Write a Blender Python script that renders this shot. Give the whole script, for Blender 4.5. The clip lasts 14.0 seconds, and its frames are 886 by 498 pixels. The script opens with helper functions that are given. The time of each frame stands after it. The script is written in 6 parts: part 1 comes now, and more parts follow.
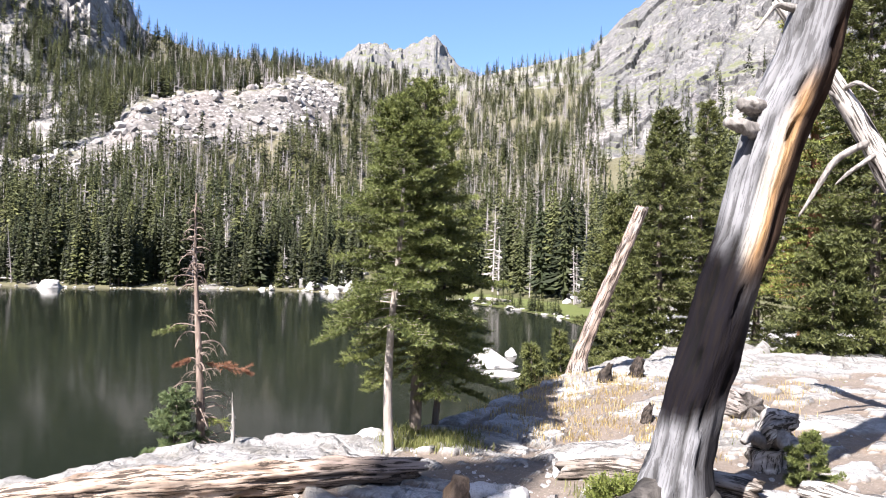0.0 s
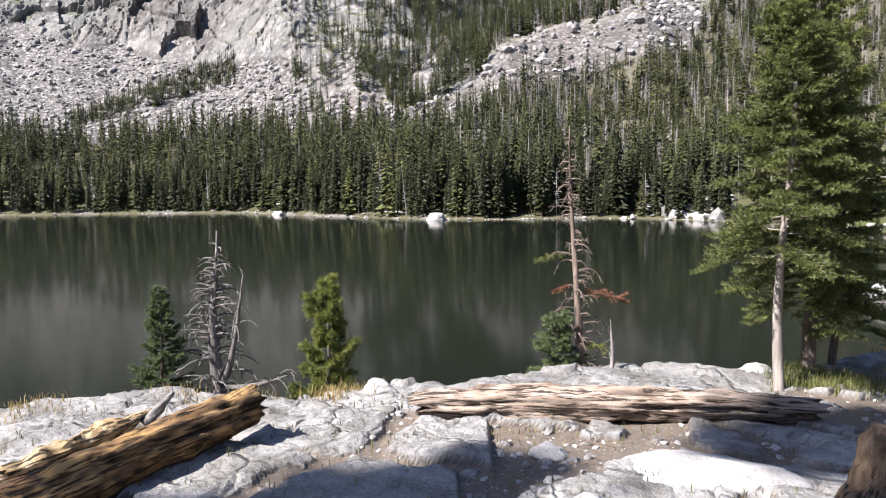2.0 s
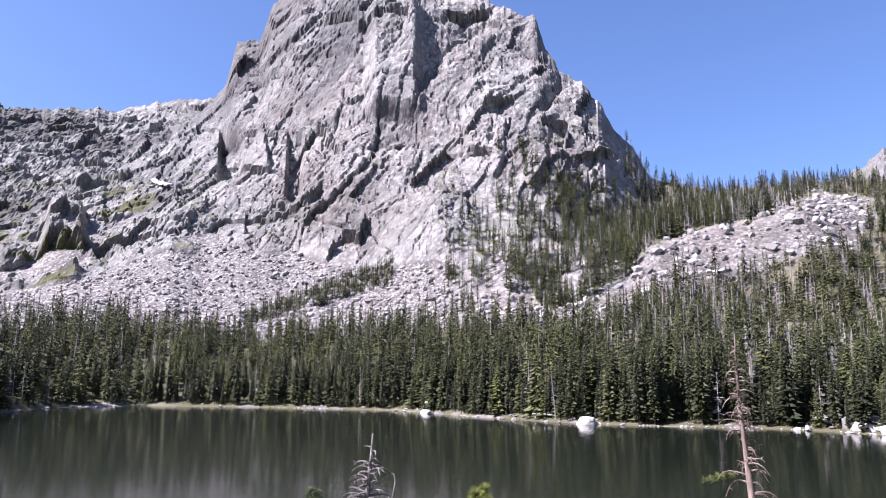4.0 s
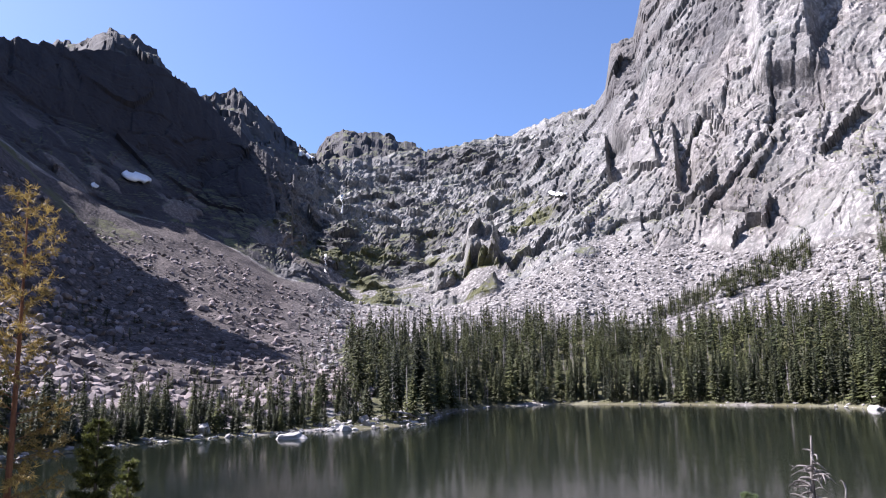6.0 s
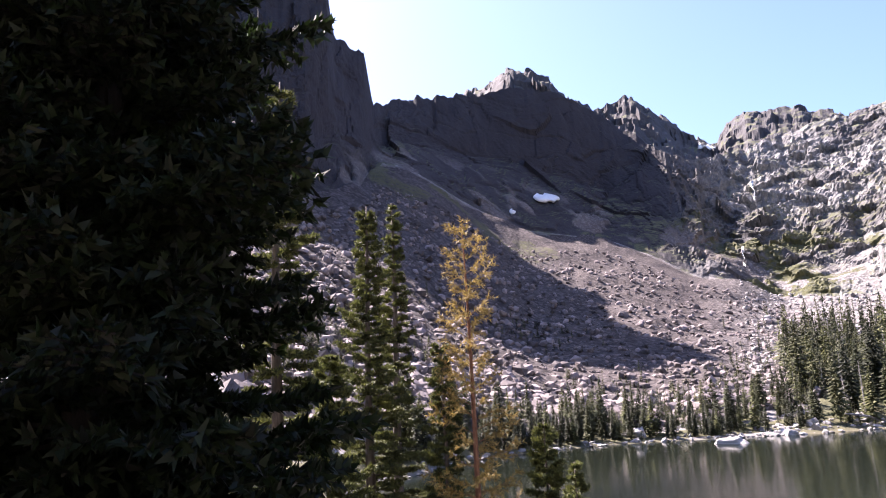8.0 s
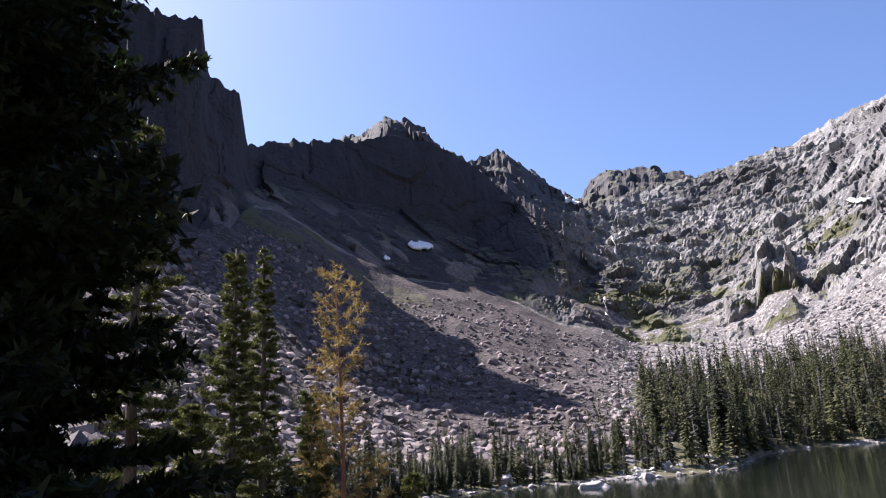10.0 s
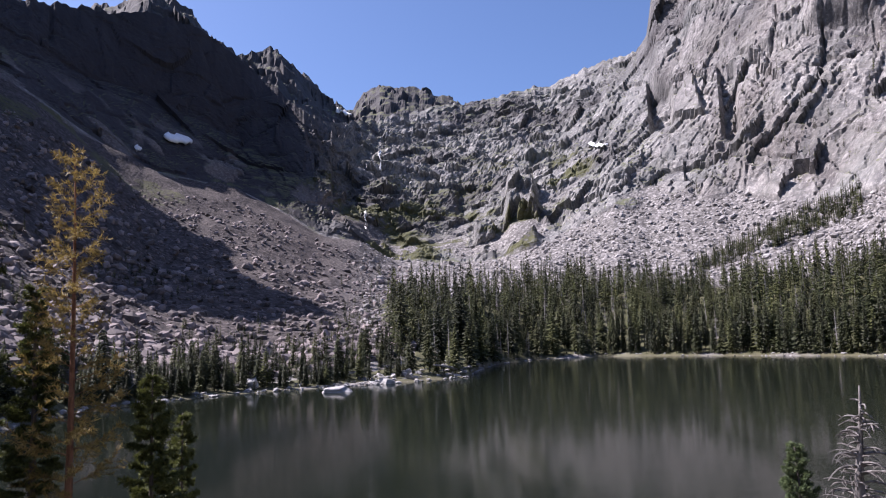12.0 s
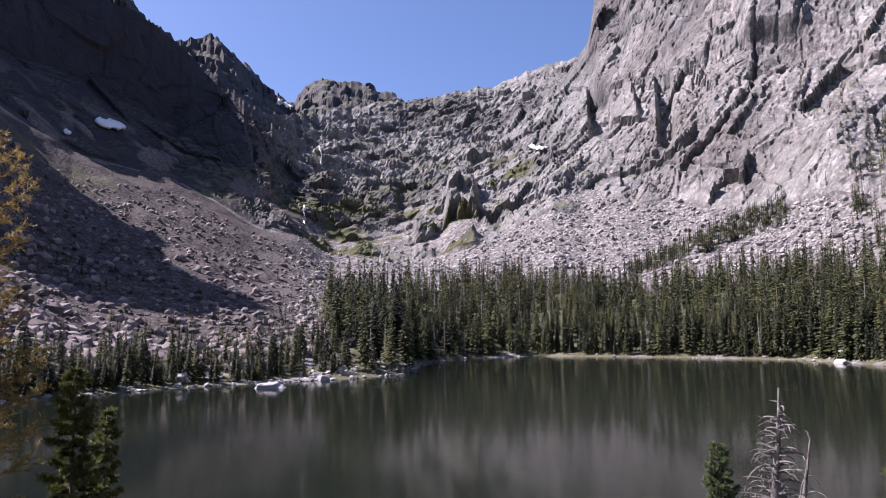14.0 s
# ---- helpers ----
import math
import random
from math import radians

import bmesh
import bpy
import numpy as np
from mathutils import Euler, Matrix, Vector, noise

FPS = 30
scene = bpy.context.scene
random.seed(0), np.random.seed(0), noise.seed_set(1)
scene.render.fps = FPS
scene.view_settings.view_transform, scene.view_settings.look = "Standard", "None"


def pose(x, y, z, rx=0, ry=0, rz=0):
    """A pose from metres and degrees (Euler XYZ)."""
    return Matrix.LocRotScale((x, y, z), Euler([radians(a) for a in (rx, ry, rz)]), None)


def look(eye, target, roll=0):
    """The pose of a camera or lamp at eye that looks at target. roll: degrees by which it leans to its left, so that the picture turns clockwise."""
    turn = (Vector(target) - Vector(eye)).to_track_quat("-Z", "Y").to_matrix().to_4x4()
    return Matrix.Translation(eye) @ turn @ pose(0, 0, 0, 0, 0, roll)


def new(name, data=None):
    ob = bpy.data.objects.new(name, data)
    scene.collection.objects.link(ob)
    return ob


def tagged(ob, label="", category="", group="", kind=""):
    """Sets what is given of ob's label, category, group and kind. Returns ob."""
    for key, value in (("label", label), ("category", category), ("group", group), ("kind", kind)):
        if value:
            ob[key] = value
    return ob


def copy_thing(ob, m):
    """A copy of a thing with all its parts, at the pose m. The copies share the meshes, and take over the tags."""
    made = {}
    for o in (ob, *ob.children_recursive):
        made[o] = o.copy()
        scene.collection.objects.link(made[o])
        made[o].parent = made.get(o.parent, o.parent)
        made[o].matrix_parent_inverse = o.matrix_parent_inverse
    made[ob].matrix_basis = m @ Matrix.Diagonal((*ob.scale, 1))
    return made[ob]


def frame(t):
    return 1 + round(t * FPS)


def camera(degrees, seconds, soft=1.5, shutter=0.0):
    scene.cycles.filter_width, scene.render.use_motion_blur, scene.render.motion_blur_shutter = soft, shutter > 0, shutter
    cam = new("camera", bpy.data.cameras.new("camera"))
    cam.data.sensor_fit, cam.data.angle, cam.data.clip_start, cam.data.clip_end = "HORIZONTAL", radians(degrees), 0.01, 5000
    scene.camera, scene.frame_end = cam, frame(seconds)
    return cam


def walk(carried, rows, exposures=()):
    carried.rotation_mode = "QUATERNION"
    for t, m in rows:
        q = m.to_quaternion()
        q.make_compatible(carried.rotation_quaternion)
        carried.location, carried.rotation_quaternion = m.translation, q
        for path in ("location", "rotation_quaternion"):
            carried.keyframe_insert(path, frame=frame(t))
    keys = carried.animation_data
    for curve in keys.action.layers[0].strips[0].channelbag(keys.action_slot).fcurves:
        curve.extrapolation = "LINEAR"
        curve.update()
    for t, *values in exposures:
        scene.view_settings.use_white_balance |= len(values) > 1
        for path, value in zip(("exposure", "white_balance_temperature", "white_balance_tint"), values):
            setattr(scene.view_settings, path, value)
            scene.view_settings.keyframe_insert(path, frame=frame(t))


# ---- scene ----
# The camera: held at eye height on a rocky bench above a mountain lake, panning left and back.
EYE = 7.0
cam = camera(61.95, 14.0, 1.1)
ROWS = [  # seconds, x, y, rise, tilt, lean, turn
    (0.0, 0.00, 0.00, 0.00, 90.40, -1.37, -0.85), (0.5, 0.04, 0.00, 0.00, 85.36, -0.62, 5.19), (1.0, 0.03, 0.00, 0.00, 83.36, -0.11, 11.56),
    (1.5, -0.06, 0.00, 0.00, 83.15, 0.86, 17.42), (2.0, -0.13, -0.02, 0.00, 84.80, 1.01, 26.50), (2.5, -0.16, -0.06, 0.00, 88.17, 0.71, 33.23),
    (2.7, -0.16, -0.07, 0.01, 89.45, 0.75, 34.05), (3.4, -0.17, -0.08, 0.04, 94.95, 0.20, 36.15), (4.2, -0.17, -0.08, 0.07, 101.75, -0.60, 38.15),
    (4.8, -0.17, -0.08, 0.09, 104.74, -0.80, 39.97), (5.0, -0.17, -0.08, 0.09, 104.77, -1.03, 43.14),
    (5.5, -0.17, -0.08, 0.09, 102.83, -0.87, 54.64), (6.0, -0.17, -0.08, 0.09, 100.34, 1.25, 68.85), (6.5, -0.17, -0.08, 0.09, 99.80, 2.90, 79.70),
    (7.0, -0.17, -0.08, 0.09, 98.30, 2.91, 89.70), (7.5, -0.17, -0.08, 0.09, 98.87, 2.52, 96.78), (7.7, -0.17, -0.08, 0.09, 100.09, 2.55, 98.83),
    (8.3, -0.17, -0.08, 0.09, 103.10, 2.95, 101.70), (8.9, -0.17, -0.08, 0.09, 105.10, 3.35, 101.50), (9.4, -0.17, -0.08, 0.09, 105.80, 3.65, 98.30),
    (9.8, -0.17, -0.08, 0.09, 105.64, 3.84, 93.83), (10.0, -0.17, -0.08, 0.09, 104.81, 3.70, 91.00), (10.5, -0.17, -0.08, 0.09, 102.09, 3.25, 85.31),
    (11.0, -0.17, -0.08, 0.09, 98.61, 2.59, 80.30), (11.5, -0.17, -0.08, 0.09, 96.28, 2.23, 76.56), (12.0, -0.17, -0.08, 0.09, 96.92, 1.86, 72.04),
    (12.5, -0.17, -0.08, 0.09, 95.24, 1.85, 67.41), (13.0, -0.17, -0.08, 0.09, 95.07, 1.16, 65.22), (13.5, -0.17, -0.08, 0.09, 95.16, 1.01, 66.73),
    (13.9, -0.17, -0.08, 0.09, 96.27, 0.80, 66.89), (14.0, -0.17, -0.08, 0.09, 96.63, 0.82, 67.16)]
walk(cam, [(t, pose(x, y, EYE + up, rx, ry, rz)) for t, x, y, up, rx, ry, rz in ROWS],
     [(0.0, 2.15, 6350, 14), (0.5, 1.7, 6450, 13), (1.0, 1.55, 6450, 13), (1.5, 1.55, 6450, 13), (2.0, 1.62, 6300, 13), (2.5, 1.75, 6200, 16), (4.8, 1.8, 5850, 27), (5.0, 1.8, 5850, 27),
      (5.5, 1.68, 5900, 25), (6.5, 1.95, 6300, 18), (7.0, 2.33, 6750, 23), (7.5, 2.72, 6700, 29), (9.8, 1.75, 6200, 22), (10.0, 1.75, 6250, 22), (10.5, 2.0, 6800, 18), (11.0, 1.93, 6650, 21), (11.5, 1.8, 6650, 24),
      (12.0, 1.34, 6050, 24), (12.5, 1.28, 6150, 25), (13.0, 1.45, 6400, 25), (14.0, 1.4, 6150, 28)])

# ---- world and sun ----
SUN_BEARING, SUN_HEIGHT = 145.0, 48.2      # bearings count to the left of the first view


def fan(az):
    """The plan's bearings, spread a little so that the landscape fits the camera's view."""
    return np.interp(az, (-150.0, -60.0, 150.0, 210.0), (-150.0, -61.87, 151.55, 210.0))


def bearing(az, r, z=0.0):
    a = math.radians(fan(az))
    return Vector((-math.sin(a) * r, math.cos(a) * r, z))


world = bpy.data.worlds.new("world")
scene.world = world
world.use_nodes = True
wn = world.node_tree
sky = wn.nodes.new("ShaderNodeTexSky")
sky.sky_type, sky.sun_disc = "NISHITA", False
sky.sun_elevation, sky.sun_rotation = radians(SUN_HEIGHT), radians(-SUN_BEARING)
sky.altitude, sky.air_density, sky.dust_density, sky.ozone_density = 1400, 1.0, 4.0, 6.0
wn.links.new(sky.outputs[0], wn.nodes["Background"].inputs["Color"])
wn.nodes["Background"].inputs["Strength"].default_value = 0.066
sun = new("sun", bpy.data.lights.new("sun", "SUN"))
sun.data.energy, sun.data.angle, sun.data.color = 4.5, radians(0.53), (1.0, 0.95, 0.88)
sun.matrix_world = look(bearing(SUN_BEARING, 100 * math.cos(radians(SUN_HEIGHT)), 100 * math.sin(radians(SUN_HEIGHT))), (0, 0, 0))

# ---- numeric noise ----
_rng = np.random.RandomState(7)
_PERM = np.concatenate([_rng.permutation(256)] * 3)
_GRAD = _rng.normal(size=(256, 3))
_GRAD /= np.linalg.norm(_GRAD, axis=1)[:, None]
_CELL = _rng.rand(256, 4)


def _hash(i, j, k):
    return _PERM[_PERM[_PERM[i & 255] + (j & 255)] + (k & 255)]


def perlin(p):
    """Gradient noise of an array of points, about -0.7 to 0.7."""
    q = np.floor(p).astype(np.int64)
    f = p - q
    w = f * f * f * (f * (f * 6 - 15) + 10)
    out = np.zeros(len(p))
    for c in range(8):
        o = ((c >> 0) & 1, (c >> 1) & 1, (c >> 2) & 1)
        g = _GRAD[_hash(q[:, 0] + o[0], q[:, 1] + o[1], q[:, 2] + o[2])]
        d = (g * (f - np.array(o))).sum(1)
        k = np.ones(len(p))
        for a in range(3):
            k = k * (w[:, a] if o[a] else 1 - w[:, a])
        out += k * d
    return out


def fbm(p, octaves, gain=0.5, ridge=False):
    out, amp = np.zeros(len(p)), 1.0
    for o in range(octaves):
        n = perlin(p * 2.03 ** o + 17.3 * o)
        out += amp * ((0.5 - 2 * np.abs(n)) if ridge else n)
        amp *= gain
    return out


def cells(p):
    """Distance to the nearest and second nearest of jittered seeds, and four random values of the nearest one's cell."""
    q = np.floor(p - 0.5).astype(np.int64)
    d1, d2 = np.full(len(p), 9.0), np.full(len(p), 9.0)
    best = np.zeros(len(p), np.int64)
    for c in range(8):
        i, j, k = q[:, 0] + (c & 1), q[:, 1] + ((c >> 1) & 1), q[:, 2] + ((c >> 2) & 1)
        h = _hash(i, j, k)
        s = np.stack([i, j, k], 1) + 0.12 + 0.76 * _CELL[h, :3]
        d = np.linalg.norm(p - s, axis=1)
        near = d < d1
        d2 = np.where(near, d1, np.minimum(d2, d))
        best = np.where(near, h, best)
        d1 = np.where(near, d, d1)
    return d1, d2, _CELL[best]


def facets(p):
    """Broken faces: in each cell round a jittered seed a plane of its own tilt and height."""
    q = np.floor(p - 0.5).astype(np.int64)
    d1 = np.full(len(p), 9.0)
    out = np.zeros(len(p))
    for c in range(8):
        i, j, k = q[:, 0] + (c & 1), q[:, 1] + ((c >> 1) & 1), q[:, 2] + ((c >> 2) & 1)
        h = _hash(i, j, k)
        s = np.stack([i, j, k], 1) + 0.12 + 0.76 * _CELL[h, :3]
        d = np.linalg.norm(p - s, axis=1)
        tilt = (_CELL[(h + 7) % len(_CELL), :3] - 0.5) * 2
        out = np.where(d < d1, ((p - s) * tilt).sum(1) + 0.6 * (_CELL[h, 3] - 0.5), out)
        d1 = np.minimum(d1, d)
    return out


def joints(u, v, depth):
    """Jointed rock: blocks in shifted courses, each set in or out and tilted by chance; also how near the next joint is."""
    row = np.floor(v).astype(np.int64)
    k = np.floor(depth).astype(np.int64)
    shift = _CELL[_hash(row, k, row * 0 + 3), 0] + 0.35 * np.sin(v * 2.4)
    x = u + shift
    col = np.floor(x).astype(np.int64)
    h = _hash(col, row, k)
    fu, fv = x - col - 0.5, v - row - 0.5
    c = _CELL[h]
    gap = np.minimum(0.5 - np.abs(fu), 0.5 - np.abs(fv))
    return (c[:, 0] - 0.5) + fu * (c[:, 1] - 0.5) * 1.1 + fv * (c[:, 2] - 0.5) * 1.1, gap, c[:, 3] - 0.5


def smooth(a, b, x):
    t = np.clip((x - a) / (b - a), 0, 1)
    return t * t * (3 - 2 * t)


# ---- mesh helpers ----
def mesh_of(name, verts, faces, material=None, soft=False):
    """A mesh from arrays: verts (n, 3), faces (m, 3) or (m, 4)."""
    me = bpy.data.meshes.new(name)
    verts, faces = np.asarray(verts, np.float32), np.asarray(faces, np.int32)
    k = faces.shape[1]
    me.vertices.add(len(verts))
    me.vertices.foreach_set("co", verts.ravel())
    me.loops.add(faces.size)
    me.loops.foreach_set("vertex_index", faces.ravel())
    me.polygons.add(len(faces))
    me.polygons.foreach_set("loop_start", np.arange(0, faces.size, k, dtype=np.int32))
    me.polygons.foreach_set("use_smooth", np.full(len(faces), soft))
    me.update(calc_edges=True)
    if material:
        me.materials.append(material)
    return me


def part(name, me, parent, label=""):
    ob = new(name, me)
    ob.parent = parent
    return tagged(ob, label)


def tint(me, name, values):
    """A colour attribute on a mesh's points."""
    at = me.color_attributes.new(name, "FLOAT_COLOR", "POINT")
    v = np.ones((len(me.vertices), 4), np.float32)
    v[:, :values.shape[1]] = values
    at.data.foreach_set("color", v.ravel())


class Soup:
    """Collects triangles."""

    def __init__(self):
        self.v, self.f, self.n = [], [], 0

    def add(self, v, f):
        self.v.append(np.asarray(v, float))
        self.f.append(np.asarray(f) + self.n)
        self.n += len(v)

    def mesh(self, name, material, soft=False):
        return mesh_of(name, np.concatenate(self.v), np.concatenate(self.f), material, soft)


def tube(path, radii, sides=10, rough=0.0, seed=0, caps=True, twist=0.0, lobes=0.0):
    """A round stem along a path, as triangles: verts, faces."""
    path, rnd = np.asarray(path, float), np.random.RandomState(seed)
    n = len(path)
    t = np.gradient(path, axis=0)
    t /= np.linalg.norm(t, axis=1)[:, None] + 1e-9
    ref = np.array([0.0, 0, 1]) if abs(t[:, 2]).mean() < 0.8 else np.array([1.0, 0, 0])
    u = np.cross(t, ref)
    u /= np.linalg.norm(u, axis=1)[:, None] + 1e-9
    w = np.cross(t, u)
    a = np.arange(sides) * 2 * math.pi / sides
    ang = a[None, :] + twist * np.linspace(0, 1, n)[:, None]
    rr = np.asarray(radii, float)[:, None] * np.ones((n, sides))
    if lobes:
        ph = rnd.rand(3) * 6.28
        rr *= 1 + lobes * (np.sin(2 * a + ph[0])[None, :] * 0.6 + np.sin(5 * a + ph[1])[None, :] * 0.4 + 0.3 * np.sin(9 * a + ph[2])[None, :])
    if rough:
        c = np.stack([np.cos(ang) * 2.2, np.sin(ang) * 2.2, (np.linspace(0, 1, n) * np.linalg.norm(np.diff(path, axis=0), axis=1).sum() * 0.45 / np.mean(radii))[:, None] + 0 * ang], 2).reshape(-1, 3) + seed * 3.7
        rr *= 1 + rough * (fbm(c, 3) * 1.6).reshape(n, sides)
    v = path[:, None, :] + rr[..., None] * (np.cos(ang)[..., None] * u[:, None, :] + np.sin(ang)[..., None] * w[:, None, :])
    v = v.reshape(-1, 3)
    f = []
    for i in range(n - 1):
        for j in range(sides):
            p, q = i * sides + j, i * sides + (j + 1) % sides
            f += [(p, q, q + sides), (p, q + sides, p + sides)]
    if caps:
        v = np.concatenate([v, path[:1], path[-1:]])
        for j in range(sides):
            k = (j + 1) % sides
            f += [(n * sides, k, j), (n * sides + 1, (n - 1) * sides + j, (n - 1) * sides + k)]
    return v, np.array(f)

# ---- materials ----
class Mat:
    """A small builder for node materials."""

    def __init__(self, name, rough=0.8, spec=0.3):
        self.m = bpy.data.materials.new(name)
        self.m.use_nodes = True
        self.t = self.m.node_tree
        self.b = self.t.nodes["Principled BSDF"]
        self.b.inputs["Roughness"].default_value = rough
        self.b.inputs["Specular IOR Level"].default_value = spec
        self.co = self.add("ShaderNodeTexCoord").outputs["Object"]

    def add(self, kind, **inputs):
        n = self.t.nodes.new(kind)
        for k, v in inputs.items():
            self.put(n.inputs[k.replace("_", " ")], v)
        return n

    def put(self, socket, v):
        if hasattr(v, "is_output"):
            self.t.links.new(v, socket)
        elif isinstance(v, tuple) and len(v) == 3 and socket.type == "RGBA":
            socket.default_value = (*v, 1)
        else:
            socket.default_value = v

    def scaled(self, s):
        n = self.add("ShaderNodeMapping", Vector=self.co)
        n.inputs["Scale"].default_value = s if isinstance(s, tuple) else (s, s, s)
        return n.outputs["Vector"]

    def noise(self, scale, detail=4, rough=0.55, co=None):
        return self.add("ShaderNodeTexNoise", Vector=co or self.co, Scale=scale, Detail=detail, Roughness=rough).outputs["Fac"]

    def voro(self, scale, out="Distance", feature="F1", co=None):
        n = self.add("ShaderNodeTexVoronoi", Vector=co or self.co, Scale=scale)
        n.feature = feature
        return n.outputs[out]

    def ramp(self, fac, *stops):
        n = self.add("ShaderNodeValToRGB", Fac=fac)
        e = n.color_ramp.elements
        while len(e) < len(stops):
            e.new(0.5)
        for el, (p, c) in zip(e, stops):
            el.position, el.color = p, (*c, 1) if isinstance(c, tuple) else (c, c, c, 1)
        return n.outputs["Color"]

    def mix(self, fac, a, b, kind="MIX"):
        n = self.add("ShaderNodeMix")
        n.data_type, n.blend_type = "RGBA", kind
        self.put(n.inputs[0], fac), self.put(n.inputs[6], a), self.put(n.inputs[7], b)
        return n.outputs[2]

    def math(self, op, a, b=0.0):
        n = self.add("ShaderNodeMath")
        n.operation = op
        self.put(n.inputs[0], a), self.put(n.inputs[1], b)
        return n.outputs[0]

    def attr(self, name):
        n = self.add("ShaderNodeAttribute")
        n.attribute_name = name
        return n

    def sep(self, c):
        return self.add("ShaderNodeSeparateColor", Color=c).outputs

    def color(self, c):
        self.put(self.b.inputs["Base Color"], c)
        return self

    def bump(self, h, strength=0.5, dist=0.1):
        n = self.add("ShaderNodeBump", Height=h, Strength=strength, Distance=dist)
        if self.b.inputs["Normal"].is_linked:
            self.t.links.new(self.b.inputs["Normal"].links[0].from_socket, n.inputs["Normal"])
        self.t.links.new(n.outputs[0], self.b.inputs["Normal"])
        return self

    def leafy(self, color, amount=0.35):
        """Lets some light through thin leaves."""
        tr = self.add("ShaderNodeBsdfTranslucent", Color=color)
        mx = self.add("ShaderNodeMixShader", Fac=amount)
        self.t.links.new(self.b.outputs[0], mx.inputs[1])
        self.t.links.new(tr.outputs[0], mx.inputs[2])
        self.t.links.new(mx.outputs[0], self.t.nodes["Material Output"].inputs["Surface"])
        return self


def ground_material():
    """Granite, talus, turf and soil by the landscape's own cover map; pieces sized by how far up the valley they lie."""
    k = Mat("ground", 0.88, 0.25)
    cover = k.sep(k.attr("cover").outputs["Color"])      # talus, turf, soil
    zoned = k.attr("zone")
    zone = k.sep(zoned.outputs["Color"])                 # bench near the camera, darkened rock (shade on the left wall), rust
    tone = zoned.outputs["Alpha"]                        # light and dark blocks
    # far granite
    tall = k.scaled((1.0, 1.0, 0.3))
    a = k.noise(0.018, 8, 0.62)
    b = k.noise(0.11, 8, 0.65, tall)
    rock = k.mix(k.ramp(b, (0.30, 0.0), (0.62, 1.0)), (0.14, 0.138, 0.136), (0.34, 0.328, 0.315))
    rock = k.mix(k.ramp(a, (0.35, 0.0), (0.62, 0.7)), rock, (0.27, 0.262, 0.255))
    rock = k.mix(1.0, rock, k.ramp(tone, (0.15, (0.42, 0.42, 0.43)), (0.5, (0.98, 0.97, 0.95)), (0.85, (1.3, 1.27, 1.22))), "MULTIPLY")
    sway = k.add("ShaderNodeVectorMath")
    sway.operation = "MULTIPLY_ADD"
    k.put(sway.inputs[0], k.add("ShaderNodeTexNoise", Vector=k.co, Scale=0.07, Detail=7, Roughness=0.65).outputs["Color"]), k.put(sway.inputs[2], k.scaled((1, 1, 0.45)))
    sway.inputs[1].default_value = (14.0, 14.0, 14.0)
    broken = k.ramp(k.noise(0.03, 4, 0.6), (0.32, 0.15), (0.52, 1.0))
    crack = k.voro(0.075, feature="DISTANCE_TO_EDGE", co=sway.outputs[0])
    crack2 = k.voro(0.26, feature="DISTANCE_TO_EDGE", co=sway.outputs[0])
    rock = k.mix(k.ramp(crack, (0.0, 0.7), (0.07, 0.0)), rock, (0.055, 0.055, 0.058))
    rock = k.mix(k.math("MULTIPLY", broken, k.ramp(crack2, (0.0, 0.75), (0.15, 0.0))), rock, (0.07, 0.07, 0.073))
    fleck = k.noise(0.45, 5, 0.7)
    rock = k.mix(k.ramp(fleck, (0.50, 0.0), (0.60, 0.7)), rock, (0.115, 0.114, 0.116))
    rock = k.mix(k.ramp(fleck, (0.36, 0.6), (0.46, 0.0)), rock, (0.40, 0.385, 0.365))
    lichen = k.noise(0.05, 6, 0.7, k.scaled((1, 1, 0.6)))
    rock = k.mix(k.ramp(lichen, (0.48, 0.0), (0.58, 0.6)), rock, (0.15, 0.152, 0.142))
    streak = k.noise(0.25, 5, 0.6, k.scaled((1, 1, 0.06)))
    rock = k.mix(k.ramp(streak, (0.55, 0.0), (0.75, 0.55)), rock, (0.11, 0.11, 0.115))
    # on the left wall this near black puts its shade into the colour
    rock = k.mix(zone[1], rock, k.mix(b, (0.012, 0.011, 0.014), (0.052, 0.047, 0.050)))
    rock = k.mix(k.math("MULTIPLY", zone[2], k.ramp(a, (0.4, 0.0), (0.6, 0.6))), rock, (0.36, 0.235, 0.17))
    # low plants hold on to ledges
    lie = k.add("ShaderNodeSeparateXYZ", Vector=k.add("ShaderNodeNewGeometry").outputs["Normal"]).outputs["Z"]
    ledge = k.math("MULTIPLY", k.ramp(lie, (0.72, 0.0), (0.86, 1.0)), k.ramp(k.noise(0.045, 5, 0.65), (0.46, 0.0), (0.54, 0.85)))
    rock = k.mix(ledge, rock, k.mix(fleck, (0.045, 0.058, 0.022), (0.15, 0.15, 0.07)))
    # talus
    blocks = k.voro(0.75, "Color")
    dist = k.voro(0.75)
    dist2 = k.voro(2.1)
    bs = k.sep(blocks)
    tal = k.ramp(bs[0], (0.0, (0.09, 0.085, 0.083)), (0.5, (0.20, 0.188, 0.182)), (1.0, (0.38, 0.358, 0.345)))
    # gaps between blocks coloured dark, in place of the shade in them
    tal = k.mix(k.ramp(dist, (0.35, 0.0), (0.75, 0.8)), tal, (0.07, 0.065, 0.06))
    tal = k.mix(k.ramp(dist2, (0.45, 0.0), (0.8, 0.5)), tal, (0.10, 0.09, 0.085))
    # left talus: redder, and darkened further to deepen the shade on it
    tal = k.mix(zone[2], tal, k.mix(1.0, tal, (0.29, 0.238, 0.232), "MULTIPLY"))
    far = k.mix(cover[0], rock, tal)
    # near granite bench
    n1 = k.noise(1.3, 6, 0.6)
